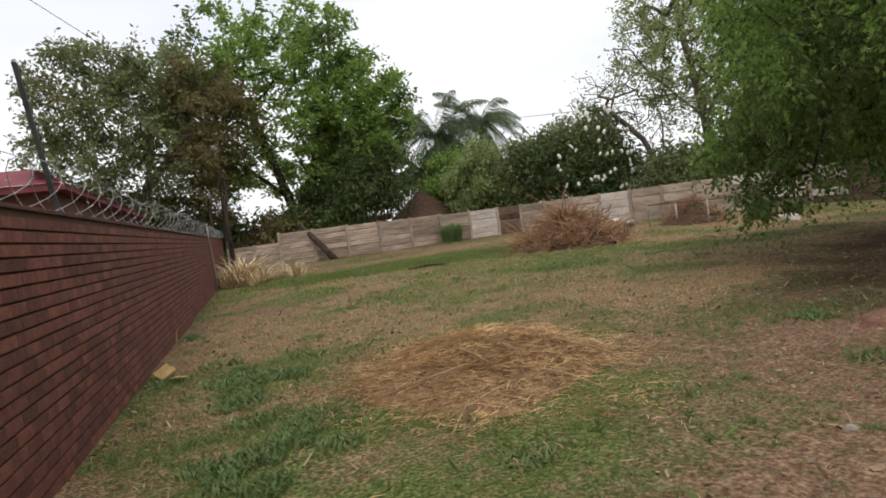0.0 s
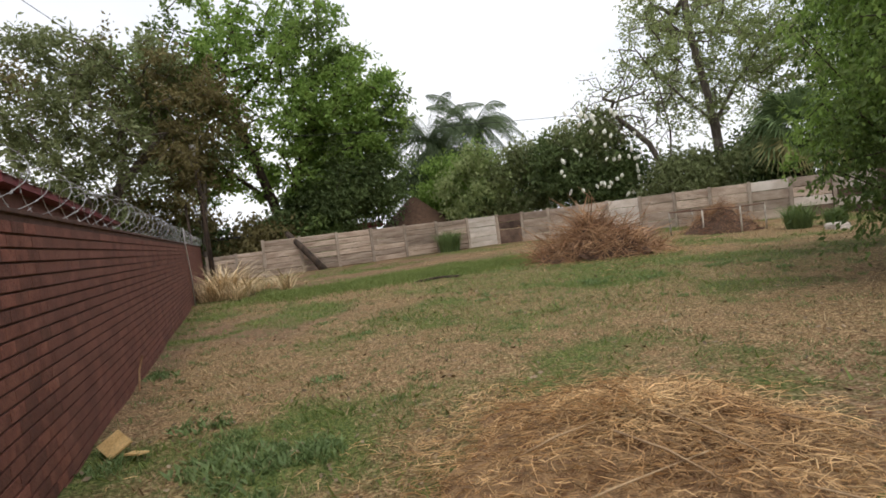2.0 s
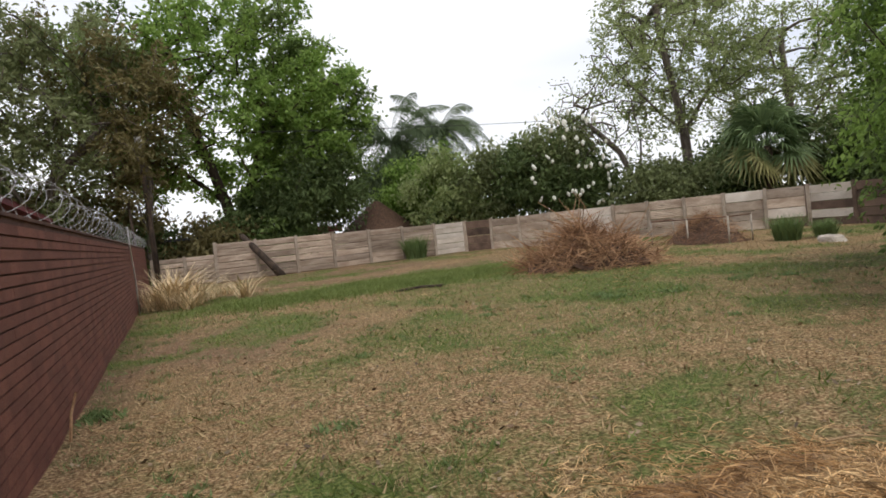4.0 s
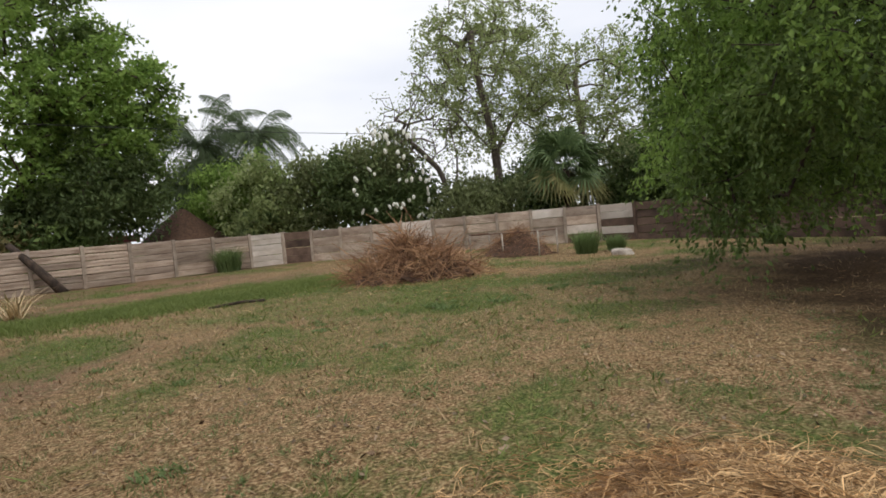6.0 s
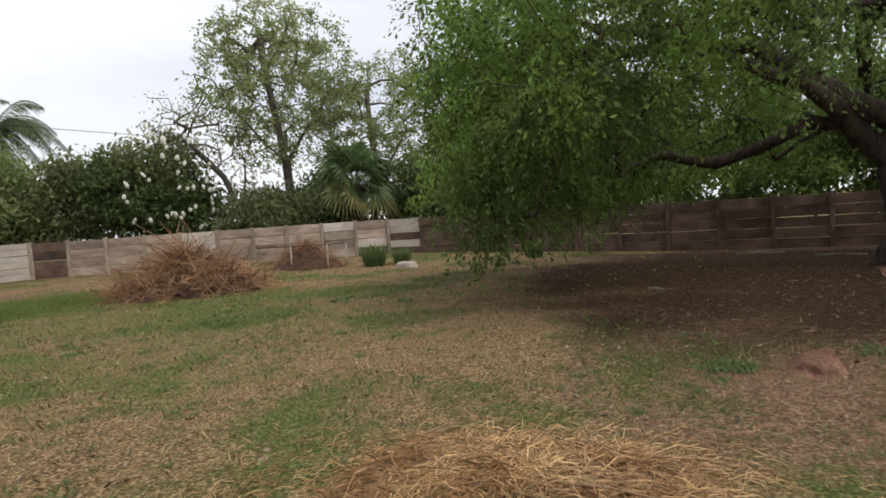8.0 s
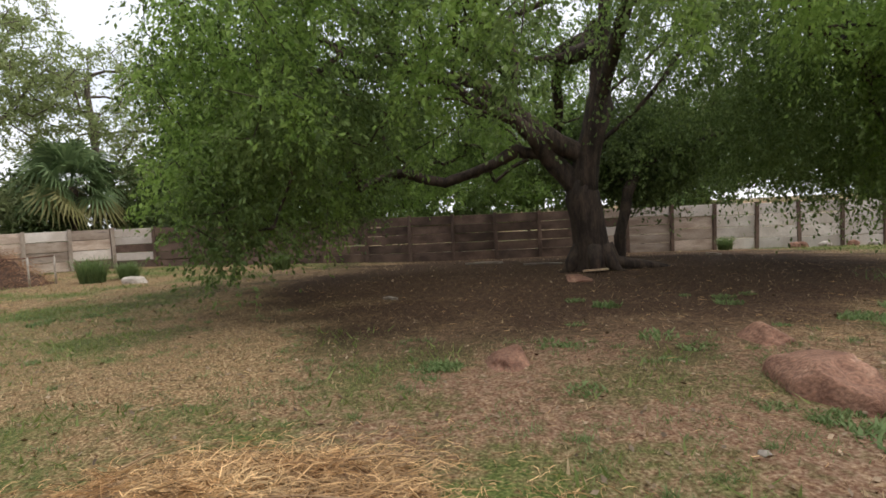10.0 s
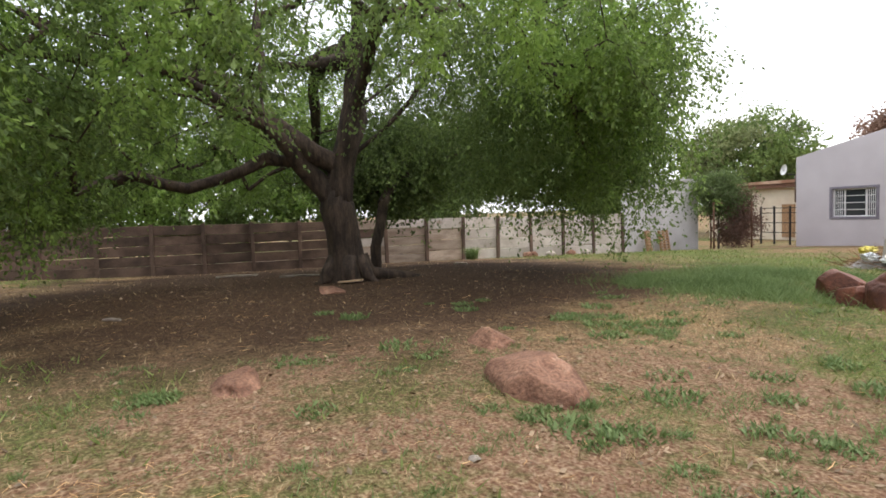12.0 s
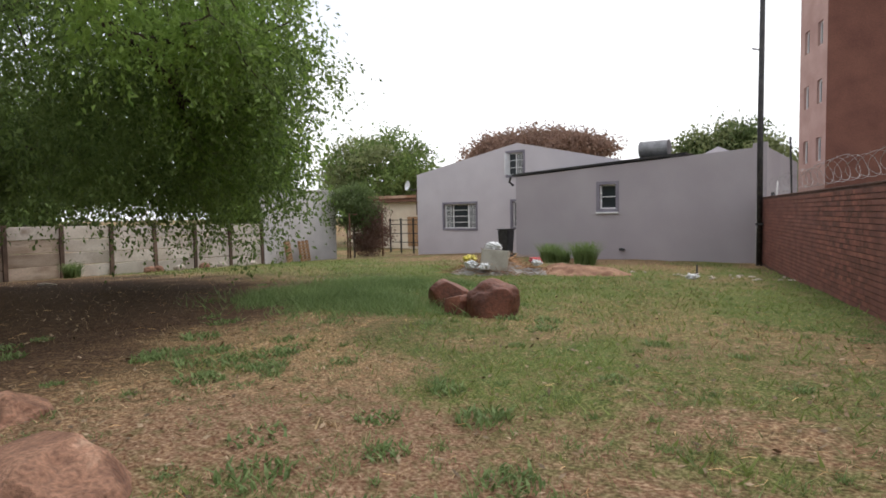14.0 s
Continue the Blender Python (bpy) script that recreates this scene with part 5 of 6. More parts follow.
for lb, c, r, z, mats, sd, pr in (("round green tree behind the outbuilding", (36.6, -36.6), (5.2, 5.0, 4.0), 5.0, [M_LEAF_OLIVE, M_LEAF], 51, 64),
                                  ("flat-topped rusty brown tree behind the house", (27.0, -48.0), (7.8, 5.6, 2.5), 6.6, [M_LEAF_RED], 52, 64),
                                  ("dark green tree behind the grey building", (10.3, -46.0), (3.8, 3.0, 2.4), 5.4, [M_LEAF_DARK, M_LEAF_OLIVE], 53, 60),
                                  ("dark green tree by the apartment block", (6.9, -43.0), (1.8, 2.0, 2.2), 3.6, [M_LEAF_DARK, M_LEAF_OLIVE], 54, 50),
                                  ("green tree behind the white wall", (31.5, -19.5), (3.0, 2.6, 2.2), 2.8, [M_LEAF, M_LEAF_BRIGHT], 55, 60)):
    tree("garden_tree", lb, (c[0], c[1], -1.0), [[(c[0], c[1], z * 0.45), (c[0] + 0.3, c[1], z * 0.8)]], [((c[0], c[1], z), r, 0.45, 6.7 if sd == 52 else 1.0, 240 if sd < 53 else 130)], mats, r_base=0.25, per=pr * 2 // 3, spread=0.5, size=0.36, seed=sd, step=1.0)
tree("creeper", "reddish flowering creeper over a rusty pergola", (23.3, -20.2, -0.9), [[(23.3, -20.2, 0.5), (23.2, -20.3, 2.0)]],
     [((23.4, -20.2, 1.9), (1.5, 1.4, 1.2), 0.2, 0.6, 120), ((22.7, -20.9, 0.6), (1.1, 1.0, 1.6), 0.2, -0.6, 90)], [M_CREEPER, M_LEAF_DARK], bark=M_BARK_PALE, r_base=0.06, per=60, spread=0.26, size=0.12, seed=56, step=0.5, category="creeper")
pergola = empty("pergola", "rusty steel pergola posts under the creeper", "pergola")
for x, y in ((22.6, -19.2), (24.0, -20.4), (21.9, -20.9)):
    tubed("post", [(x, y, gz(x, y) - 0.2), (x, y, 1.55)], 0.045, M_RUST, pergola)
tubed("beam", [(21.9, -19.0, 1.5), (24.0, -20.4, 1.5)], 0.035, M_RUST, pergola)


def frond_blades(points, length, width, rng, count, droop, V, F):
    """Leaflets on both sides of a rachis."""
    for k in range(count):
        s = (k + 0.5) / count
        i = min(int(s * (len(points) - 1)), len(points) - 2)
        f = s * (len(points) - 1) - i
        p = points[i] * (1 - f) + points[i + 1] * f
        d = points[i + 1] - points[i]
        d = d / np.linalg.norm(d)
        side = np.cross(d, (0, 0, 1.0))
        side /= np.linalg.norm(side) + 1e-9
        ln = length * math.sin(math.pi * (0.12 + 0.84 * s)) * rng.uniform(0.8, 1.1)
        for sg in (-1, 1):
            e = p + (side * sg * 0.75 + d * 0.55) * ln + np.array([0, 0, -droop * ln + rng.normal(0, 0.05)])
            mid = (p + e) / 2 + np.array([0, 0, 0.12 * ln])
            w = d * width
            b = len(V)
            V += [p, mid + w, e, mid - w]
            F.append((b, b + 1, b + 2, b + 3))


def feather_palm(base, height, label, seed, fronds=16, reach=2.6):
    rng = np.random.default_rng(seed)
    ob = empty("palm", label, "palm", "feather palms")
    x, y, z = base
    tubed("trunk", [(x, y, z), (x + 0.1, y, z + height * 0.5), (x, y, z + height)], [0.2, 0.15, 0.13], M_BARK_PALE, ob, sides=10)
    top = np.array([x, y, z + height])
    for k in range(fronds):
        a = k * 2.4 + rng.uniform(-0.2, 0.2)
        up = rng.uniform(-0.4, 1.25)
        h = np.array([math.cos(a), math.sin(a), 0])
        pts = [top + h * reach * s + np.array([0, 0, reach * (up * 1.3 * s - (0.75 + 0.6 * (1 - up)) * s * s * 1.25)]) for s in np.linspace(0, 1, 8)]
        V, F = [], []
        frond_blades(pts, 0.9, 0.032, rng, 60, 0.9, V, F)
        for p, q in zip(pts, pts[1:]):
            b = len(V)
            o = np.array([0, 0, 0.035])
            V += [p - o, q - o, q + o, p + o]
            F.append((b, b + 1, b + 2, b + 3))
        raw_mesh("frond", np.array(V), np.array(F), M_PALM, ob)


feather_palm((15.9, 41.5, -0.3), 7.9, "tall feather palm with arching drooping fronds", 61, 30, 4.2)
feather_palm((19.0, 40.2, -0.3), 8.3, "tall feather palm with upright fronds", 62, 26, 3.6)
feather_palm((14.6, 42.5, -0.3), 5.6, "feather palm with hanging fronds", 63, 18, 2.8)


def fan_palm(base, height, label, seed, count=30, size=1.1, reach=1.0):
    rng = np.random.default_rng(seed)
    ob = empty("fan_palm", label, "palm", "fan palms")
    x, y, z = base
    tubed("trunk", [(x, y, z), (x, y, z + height)], [0.24, 0.2], M_BARK, ob, sides=10)
    top = np.array([x, y, z + height])
    for k in range(count):
        a = k * 2.4
        e = math.radians(rng.uniform(-45, 85))
        d = np.array([math.cos(a) * math.cos(e), math.sin(a) * math.cos(e), math.sin(e)])
        hub = top + d * reach * rng.uniform(0.8, 1.15)
        side = np.cross(d, (0, 0, 1.0))
        side /= np.linalg.norm(side) + 1e-9
        tw = rng.uniform(-1.0, 1.0)
        side = side * math.cos(tw) + np.cross(d, side) * math.sin(tw)
        V, F = [], []
        n = 22
        s = size * rng.uniform(0.8, 1.1)
        for j in range(n):
            b = math.radians(-115 + 230 * j / (n - 1))
            v = d * math.cos(b) + side * math.sin(b)
            tip = hub + v * s + np.array([0, 0, -0.22 * s * (1 + rng.random())])
            w = np.cross(v, np.cross(d, side)) * 0.045 * s
            mid = hub + v * s * 0.55
            i = len(V)
            V += [hub, mid + w, tip, mid - w]
            F.append((i, i + 1, i + 2, i + 3))
        o = side * 0.02
        i = len(V)
        V += [top - o, hub - o, hub + o, top + o]
        F.append((i, i + 1, i + 2, i + 3))
        raw_mesh("frond", np.array(V), np.array(F), M_PALMDRY if e < -0.35 else M_FAN, ob)


fan_palm((27.1, 22.1, -0.3), 3.9, "fan palm with yellowing lower fronds behind the fence", 64, 44, 1.6, 1.3)
fan_palm((16.0, 34.6, -0.3), 2.4, "small fan palm among the shrubs", 65, 18, 1.0, 0.8)
fan_palm((21.8, 29.2, -0.3), 1.9, "small spiky palm beside the flowering shrub", 66, 16, 0.9, 0.5)

# thatched garden roof and distant roofs beyond the fence
hut = empty("thatched_hut", "brown thatched hut roof behind the fence", "hut")
bm = bmesh.new()
bmesh.ops.create_cone(bm, cap_ends=True, segments=24, radius1=2.6, radius2=0.2, depth=2.0, matrix=pose(12.9, 38.0, 2.4, 0, 0, 0))
part("thatch", bm, M_TWIG_BED, hut)
bm = bmesh.new()
bmesh.ops.create_cone(bm, cap_ends=True, segments=24, radius1=2.1, radius2=2.1, depth=2.0, matrix=pose(12.9, 38.0, 0.4, 0, 0, 0))
part("wall", bm, M_PANEL_BROWN, hut)
low = empty("far_red_roof", "far low house with a red roof behind the fence", "house")
boxed("wall", 8.0, 12.0, 44, 47, -0.5, 1.9, M_BEIGE, low)
boxed("roof", 7.6, 12.4, 43.6, 47.4, 1.904, 2.3, M_REDROOF, low)
carport = empty("dark_shed", "dark open shed under the broad tree", "shed")
boxed("roof", 0.6, 4.4, 35.0, 37.4, 2.1, 2.2, M_STEEL_DARK, carport)
boxed("back_wall", 0.7, 4.3, 37.2, 37.35, -0.4, 2.098, M_DARKIN, carport)
for x in (0.8, 4.2):
    boxed("post", x - 0.06, x + 0.06, 35.1, 35.22, -0.4, 2.098, M_STEEL_DARK, carport)

# leaning trunk, poles, overhead cable
tagged(tubed("leaning_log", [(4.05, 32.5, 2.0), (4.5, 31.75, 1.3), (5.05, 31.3, 0.5), (5.4, 31.1, gz(5, 31) - 0.05)], [0.13, 0.15, 0.17, 0.2], M_BARK, sides=9), "dark tree stem leaning over the concrete fence", "log")
up = empty("utility_pole", "dark wooden utility pole with a white cap beyond the wall", "pole")
tubed("shaft", [(0.4, 33.0, -0.4), (0.3, 32.9, 6.6)], [0.13, 0.1], M_BARK, up, sides=10)
tubed("cap", [(0.3, 32.9, 6.2), (0.3, 32.9, 6.75)], 0.17, M_PIPE, up, "pale transformer pot", sides=12)
tagged(tubed("slim_pole", [(-0.3, 32.9, -0.3), (-0.4, 32.9, 4.0)], 0.06, M_BARK, sides=8), "slim dark pole beside the wall end", "pole")
pts = [(-0.6 + 44 * s, 34.5 - 6 * s, 7.2 + 0.4 * s - 1.6 * 4 * s * (1 - s) * 0.35) for s in np.linspace(0, 1, 30)]
tagged(tubed("overhead_cable", pts, 0.016, M_CABLE, sides=5), "black overhead cable strung behind the fence", "cable")
tagged(tubed("overhead_cable", [(-9, 20, 13.2), (-3.0, 30, 10.5), (0.3, 32.9, 6.6)], 0.014, M_CABLE, sides=5), "black overhead cable down to the pole", "cable")

# ---- heaps, stones and clutter in the yard ----


def strands(points, length, radius, rng, lay=0.25, V=None, F=None):
    """Thin bent strands lying on the given places: three-sided, two segments each."""
    V, F = ([], []) if V is None else (V, F)
    for p in points:
        a = rng.uniform(0, 2 * math.pi)
        d = np.array([math.cos(a), math.sin(a), rng.normal(0, lay)])
        d /= np.linalg.norm(d)
        ln = length * rng.uniform(0.4, 1.3)
        side = np.cross(d, (0, 0, 1.0))
        side /= np.linalg.norm(side) + 1e-9
        up = np.cross(side, d)
        r = radius * rng.uniform(0.6, 1.3)
        mid = p + d * ln * 0.5 + side * rng.normal(0, 0.1) * ln + up * rng.normal(0.05, 0.06) * ln
        end = p + d * ln + side * rng.normal(0, 0.12) * ln
        b = len(V)
        for q, k in ((p, 0.8), (mid, 1.0), (end, 0.4)):
            V += [q + side * r * k, q - side * r * k * 0.5 + up * r * k * 0.87, q - side * r * k * 0.5 - up * r * k * 0.87]
        for s in (0, 3):
            for e in range(3):
                F.append((b + s + e, b + s + (e + 1) % 3, b + s + 3 + (e + 1) % 3, b + s + 3 + e))
    return V, F


def mound(name, label, category, cx, cy, rx, ry, h, turn, mat, rng_seed, rough=0.1):
    """A low heap whose edge runs out into the ground."""
    n, m = 30, 48
    c, s = math.cos(radians(turn)), math.sin(radians(turn))
    V, F = [], []
    for i in range(n + 1):
        r = i / n
        for j in range(m):
            a = 2 * math.pi * j / m
            k = r * (1 + 0.12 * math.sin(2 * a + 1) + 0.07 * math.sin(5 * a))
            u, v = k * rx * math.cos(a), k * ry * math.sin(a)
            x, y = cx + u * c - v * s, cy + u * s + v * c
            z = gz(x, y) + h * max(0, 1 - r ** 1.6) ** 1.15 - 0.05 * r ** 6
            z += rough * (1 - r * 0.6) * noise.noise(Vector((x * 2.2, y * 2.2, rng_seed))) + rough * 0.4 * noise.noise(Vector((x * 7, y * 7, rng_seed)))
            V.append((x, y, z))
    for i in range(n):
        for j in range(m):
            F.append((i * m + j, (i + 1) * m + j, (i + 1) * m + (j + 1) % m, i * m + (j + 1) % m))
    ob = tagged(new(name), label, category)
    raw_mesh("core", V, F, mat, ob, smooth=True)
    return ob, np.array(V)


mulch, top = mound("straw_heap", "low heap of dry straw and cut grass with loose sticks", "straw heap", 2.1, 4.95, 1.2, 1.45, 0.27, 20, M_STRAW_BED, 3, 0.11)
rng = np.random.default_rng(9)
pick = top[rng.integers(0, len(top), 12500)] + rng.normal(0, 0.06, (12500, 3)) * (1, 1, 0.3) + (0, 0, 0.012)
V, F = strands(pick, 0.11, 0.003, rng, 0.2)
pick = top[rng.integers(0, len(top), 700)] + (0, 0, 0.03)
V, F = strands(pick, 0.28, 0.003, rng, 0.06, V, F)
# straw strewn round the heap
a, r = rng.uniform(0, 2 * np.pi, 2400), 0.85 + np.abs(rng.normal(0, 0.24, 2400))
pick = np.stack([2.1 + 1.25 * r * np.cos(a), 4.95 + 1.5 * r * np.sin(a), 0 * a], -1)
pick[:, 2] = ground_z(pick[:, 0], pick[:, 1]) + 0.025
V, F = strands(pick, 0.12, 0.0026, rng, 0.1, V, F)
tagged(raw_mesh("straw", np.array(V), np.array(F), M_STRAW, mulch), kind="stuff")
for a, b in (((0.95, 4.55), (1.95, 4.35)), ((1.75, 4.75), (1.85, 4.15)), ((2.0, 4.95), (2.15, 4.2)), ((1.25, 3.75), (2.0, 3.95)), ((2.4, 3.55), (2.1, 4.0)), ((1.5, 3.9), (1.2, 3.5)), ((3.0, 5.9), (3.3, 5.75)), ((1.3, 5.0), (1.75, 4.9)), ((2.6, 4.5), (2.9, 4.1)), ((1.2, 4.2), (1.7, 3.95))):
    za, zb = (gz(*p) + 0.29 * max(0, 1 - (math.hypot((p[0] - 2.1) / 1.25, (p[1] - 4.95) / 1.5)) ** 1.6) ** 1.15 + 0.06 for p in (a, b))
    tubed("stick", [(*a, za), ((a[0] + b[0]) / 2 + 0.01, (a[1] + b[1]) / 2, (za + zb) / 2 + 0.02), (*b, zb)], [0.0075, 0.0065, 0.004], M_STICK, mulch, sides=6)

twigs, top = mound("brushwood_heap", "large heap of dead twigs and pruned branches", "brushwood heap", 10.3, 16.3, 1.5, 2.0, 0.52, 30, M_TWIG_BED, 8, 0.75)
pick = top[rng.integers(0, len(top), 3600)] + rng.normal(0, 0.09, (3600, 3)) + (0, 0, 0.04)
V, F = strands(pick, 0.8, 0.0095, rng, 0.6)
tagged(raw_mesh("brushwood", np.array(V), np.array(F), M_TWIG, twigs), kind="stuff")
for p in top[rng.integers(0, len(top), 130)] + (0, 0, 0.05):
    V, F = strands([p], 1.3, 0.016, rng, 0.9)
    raw_mesh("branch", np.array(V), np.array(F), M_TWIG, twigs)
pick = np.array([10.3, 16.3, 0]) + rng.normal(0, 1.2, (900, 3)) * (1.2, 1.5, 0)
pick[:, 2] = ground_z(pick[:, 0], pick[:, 1]) + 0.02
V, F = strands(pick, 0.3, 0.004, rng, 0.05)
tagged(raw_mesh("loose_straw", np.array(V), np.array(F), M_STRAW, twigs), kind="stuff")

# broken slabs and rubble leaning behind the brushwood
rubble = empty("rubble_heap", "pile of broken roof tiles and concrete pieces by the fence", "rubble")
rnd = random.Random(12)
for k in range(34):
    x, y = 15.6 + rnd.gauss(0, 0.9), 22.2 + rnd.gauss(0, 1.1)
    b = boxed("slab", -0.22, 0.22, -0.14, 0.14, -0.02, 0.02, rnd.choice((M_ASH, M_PANEL_BROWN, M_CONC, M_PANEL_PALE)), rubble, bevel=0.006)
    b.matrix_basis = pose(x, y, gz(x, y) + 0.08 + 0.5 * max(0, 1 - math.hypot(x - 15.6, y - 22.2) / 1.6), rnd.uniform(-30, 30), rnd.uniform(-30, 30), rnd.uniform(0, 180))

# wire cage with a dead bush
cage = empty("rusty_frame", "low rusty steel frame round a dead bush", "frame")
cx0, cx1, cy0, cy1 = 16.0, 17.1, 16.2, 19.3
for x, y in ((cx0, cy0), (cx0, (cy0 + cy1) / 2), (cx0, cy1), (cx1, cy0), (cx1, cy1)):
    tubed("post", [(x, y, gz(x, y) - 0.1), (x, y, 0.82)], 0.028, M_STONE, cage, sides=6)
for a, b in (((cx0, cy0), (cx0, cy1)), ((cx0, cy1), (cx1, cy1)), ((cx0, cy0), (cx1, cy0))):
    tubed("rail", [(*a, 0.8), (*b, 0.8)], 0.02, M_RUST, cage, sides=6)
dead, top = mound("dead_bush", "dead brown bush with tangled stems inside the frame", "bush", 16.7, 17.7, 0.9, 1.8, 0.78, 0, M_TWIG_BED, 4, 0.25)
pick = top[rng.integers(0, len(top), 1800)] + rng.normal(0, 0.08, (1800, 3))
V, F = strands(pick, 0.4, 0.005, rng, 0.5)
tagged(raw_mesh("tangle", np.array(V), np.array(F), M_TWIG, dead), kind="stuff")


def tuft_mesh(name, blades, height, spread, width, mat, seed, lean=0.5, broad=False):
    rng = np.random.default_rng(seed)
    V, F = [], []
    for _ in range(blades):
        a, r = rng.uniform(0, 2 * math.pi), spread * math.sqrt(rng.random())
        p = np.array([r * math.cos(a), r * math.sin(a), -0.02])
        b = rng.uniform(0, 2 * math.pi)
        out = np.array([math.cos(b), math.sin(b), 0])
        h = height * rng.uniform(0.5, 1.1)
        side = np.array([-out[1], out[0], 0]) * width * rng.uniform(0.7, 1.2)
        ln = lean * rng.uniform(0.2, 1.0) * h
        mid = p + np.array([0, 0, h * 0.6]) + out * ln * 0.35
        tip = p + np.array([0, 0, h]) + out * ln
        k = len(V)
        if broad:
            V += [p, mid - side, tip, mid + side]
            F.append((k, k + 1, k + 2, k + 3))
        else:
            V += [p - side, p + side, mid + side * 0.8, mid - side * 0.8, tip + side * 0.15, tip - side * 0.15]
            F += [(k, k + 1, k + 2, k + 3), (k + 3, k + 2, k + 4, k + 5)]
    me = raw_mesh(name, np.array(V), np.array(F), mat)
    data = me.data
    bpy.data.objects.remove(me)
    return data


REED = [tuft_mesh("dry_reed_clump", 74, 0.95, 0.24, 0.017, M_PALEREED, 1 + k, 1.2 + 0.5 * k) for k in range(3)]
rnd = random.Random(8)
for k in range(34):
    x, y = 1.0 + rnd.gauss(0, 0.8), 22.2 + rnd.gauss(0, 1.1)
    x = max(x, -0.1)
    s = rnd.uniform(0.3, 1.25) * max(0.45, 1.1 - 0.3 * math.hypot(x - 0.9, y - 22.2))
    ob = tagged(new("dry_reed_clump", rnd.choice(REED)), "clump of pale dry reed grass by the brick wall", "grass clump", "dry reeds by the wall")
    ob.matrix_basis = pose(x, y, gz(x, y), 0, 0, rnd.uniform(0, 360)) @ Matrix.Diagonal((s, s, s, 1))
BUSH = tuft_mesh("grass_bush", 560, 0.74, 0.34, 0.016, M_WEED, 2, 0.9)
for x, y, s, lb in ((17.0, 15.0, 1.0, "bright green grass bush at the foot of the fence"), (17.7, 14.3, 0.75, "bright green grass bush at the foot of the fence"), (20.0, 10.2, 0.8, "green bush in the shade by the fence"),
                    (9.5, -15.6, 0.85, "green grass bush against the grey building"), (9.0, -15.5, 0.6, "green grass bush against the grey building"), (8.2, -15.4, 0.95, "green grass bush against the grey building"), (12.1, 31.1, 1.45, "green shrub growing up the concrete fence"),
                    (22.2, -6.0, 0.7, "small dark green bush at the foot of the pale fence")):
    ob = tagged(new("grass_bush", BUSH), lb, "bush", "green bushes")
    ob.matrix_basis = pose(x, y, gz(x, y), 0, 0, x * 50) @ Matrix.Diagonal((s, s, s, 1))
WEEDS = [tuft_mesh("weed_clump", 90, 0.075, 0.17, 0.011, M_WEED, 10 + k, 1.5, True) for k in range(3)]
spots = [(0.03 + rnd.gauss(0, 0.17), 6.7 + rnd.gauss(0, 0.5)) for _ in range(26)] + [(0.28 + rnd.gauss(0, 0.2), 4.55 + rnd.gauss(0, 0.35)) for _ in range(14)] + [(-0.1 + rnd.gauss(0, 0.18), 3.85 + rnd.gauss(0, 0.2)) for _ in range(8)] + [(0.55 + rnd.gauss(0, 0.08), 6.4 + rnd.gauss(0, 0.15)) for _ in range(5)]
spots += [(3.1 + rnd.gauss(0, 0.6), 0.5 + rnd.gauss(0, 0.4)) for _ in range(12)] + [(6.1 + rnd.gauss(0, 0.4), -0.95 + rnd.gauss(0, 0.22)) for _ in range(16)]
spots += [(8.6 + rnd.gauss(0, 1.0), -6.8 + rnd.gauss(0, 0.5)) for _ in range(40)] + [(rnd.uniform(0.5, 9), rnd.uniform(-6, 3)) for _ in range(60)] + [(rnd.uniform(0.2, 10), rnd.uniform(6.8, 14)) for _ in range(24)]
spots += [(3.35 + rnd.gauss(0, 0.3), 1.3 + rnd.gauss(0, 0.25)) for _ in range(9)] + [(5.2 + rnd.gauss(0, 0.15), 4.1 + rnd.gauss(0, 0.15)) for _ in range(4)]
spots += [(-0.72, 10.3), (-0.66, 10.2), (-0.72, 10.5), (-0.86, 7.4), (-0.84, 7.0), (5.9, 2.9), (6.1, 3.0), (1.0, 8.4), (1.08, 8.35)]
for x, y in spots:
    if math.hypot((x - 2.35) / 1.5, (y - 4.95) / 1.8) < 1:
        continue
    s = rnd.uniform(0.5, 1.3)
    ob = tagged(new("weed_clump", rnd.choice(WEEDS)), "low clump of green broad-leaved weed in the turf", "weed", "weeds in the turf")
    ob.matrix_basis = pose(x, y, gz(x, y), 0, 0, rnd.uniform(0, 360)) @ Matrix.Diagonal((s, s, s * rnd.uniform(0.7, 1.2), 1))

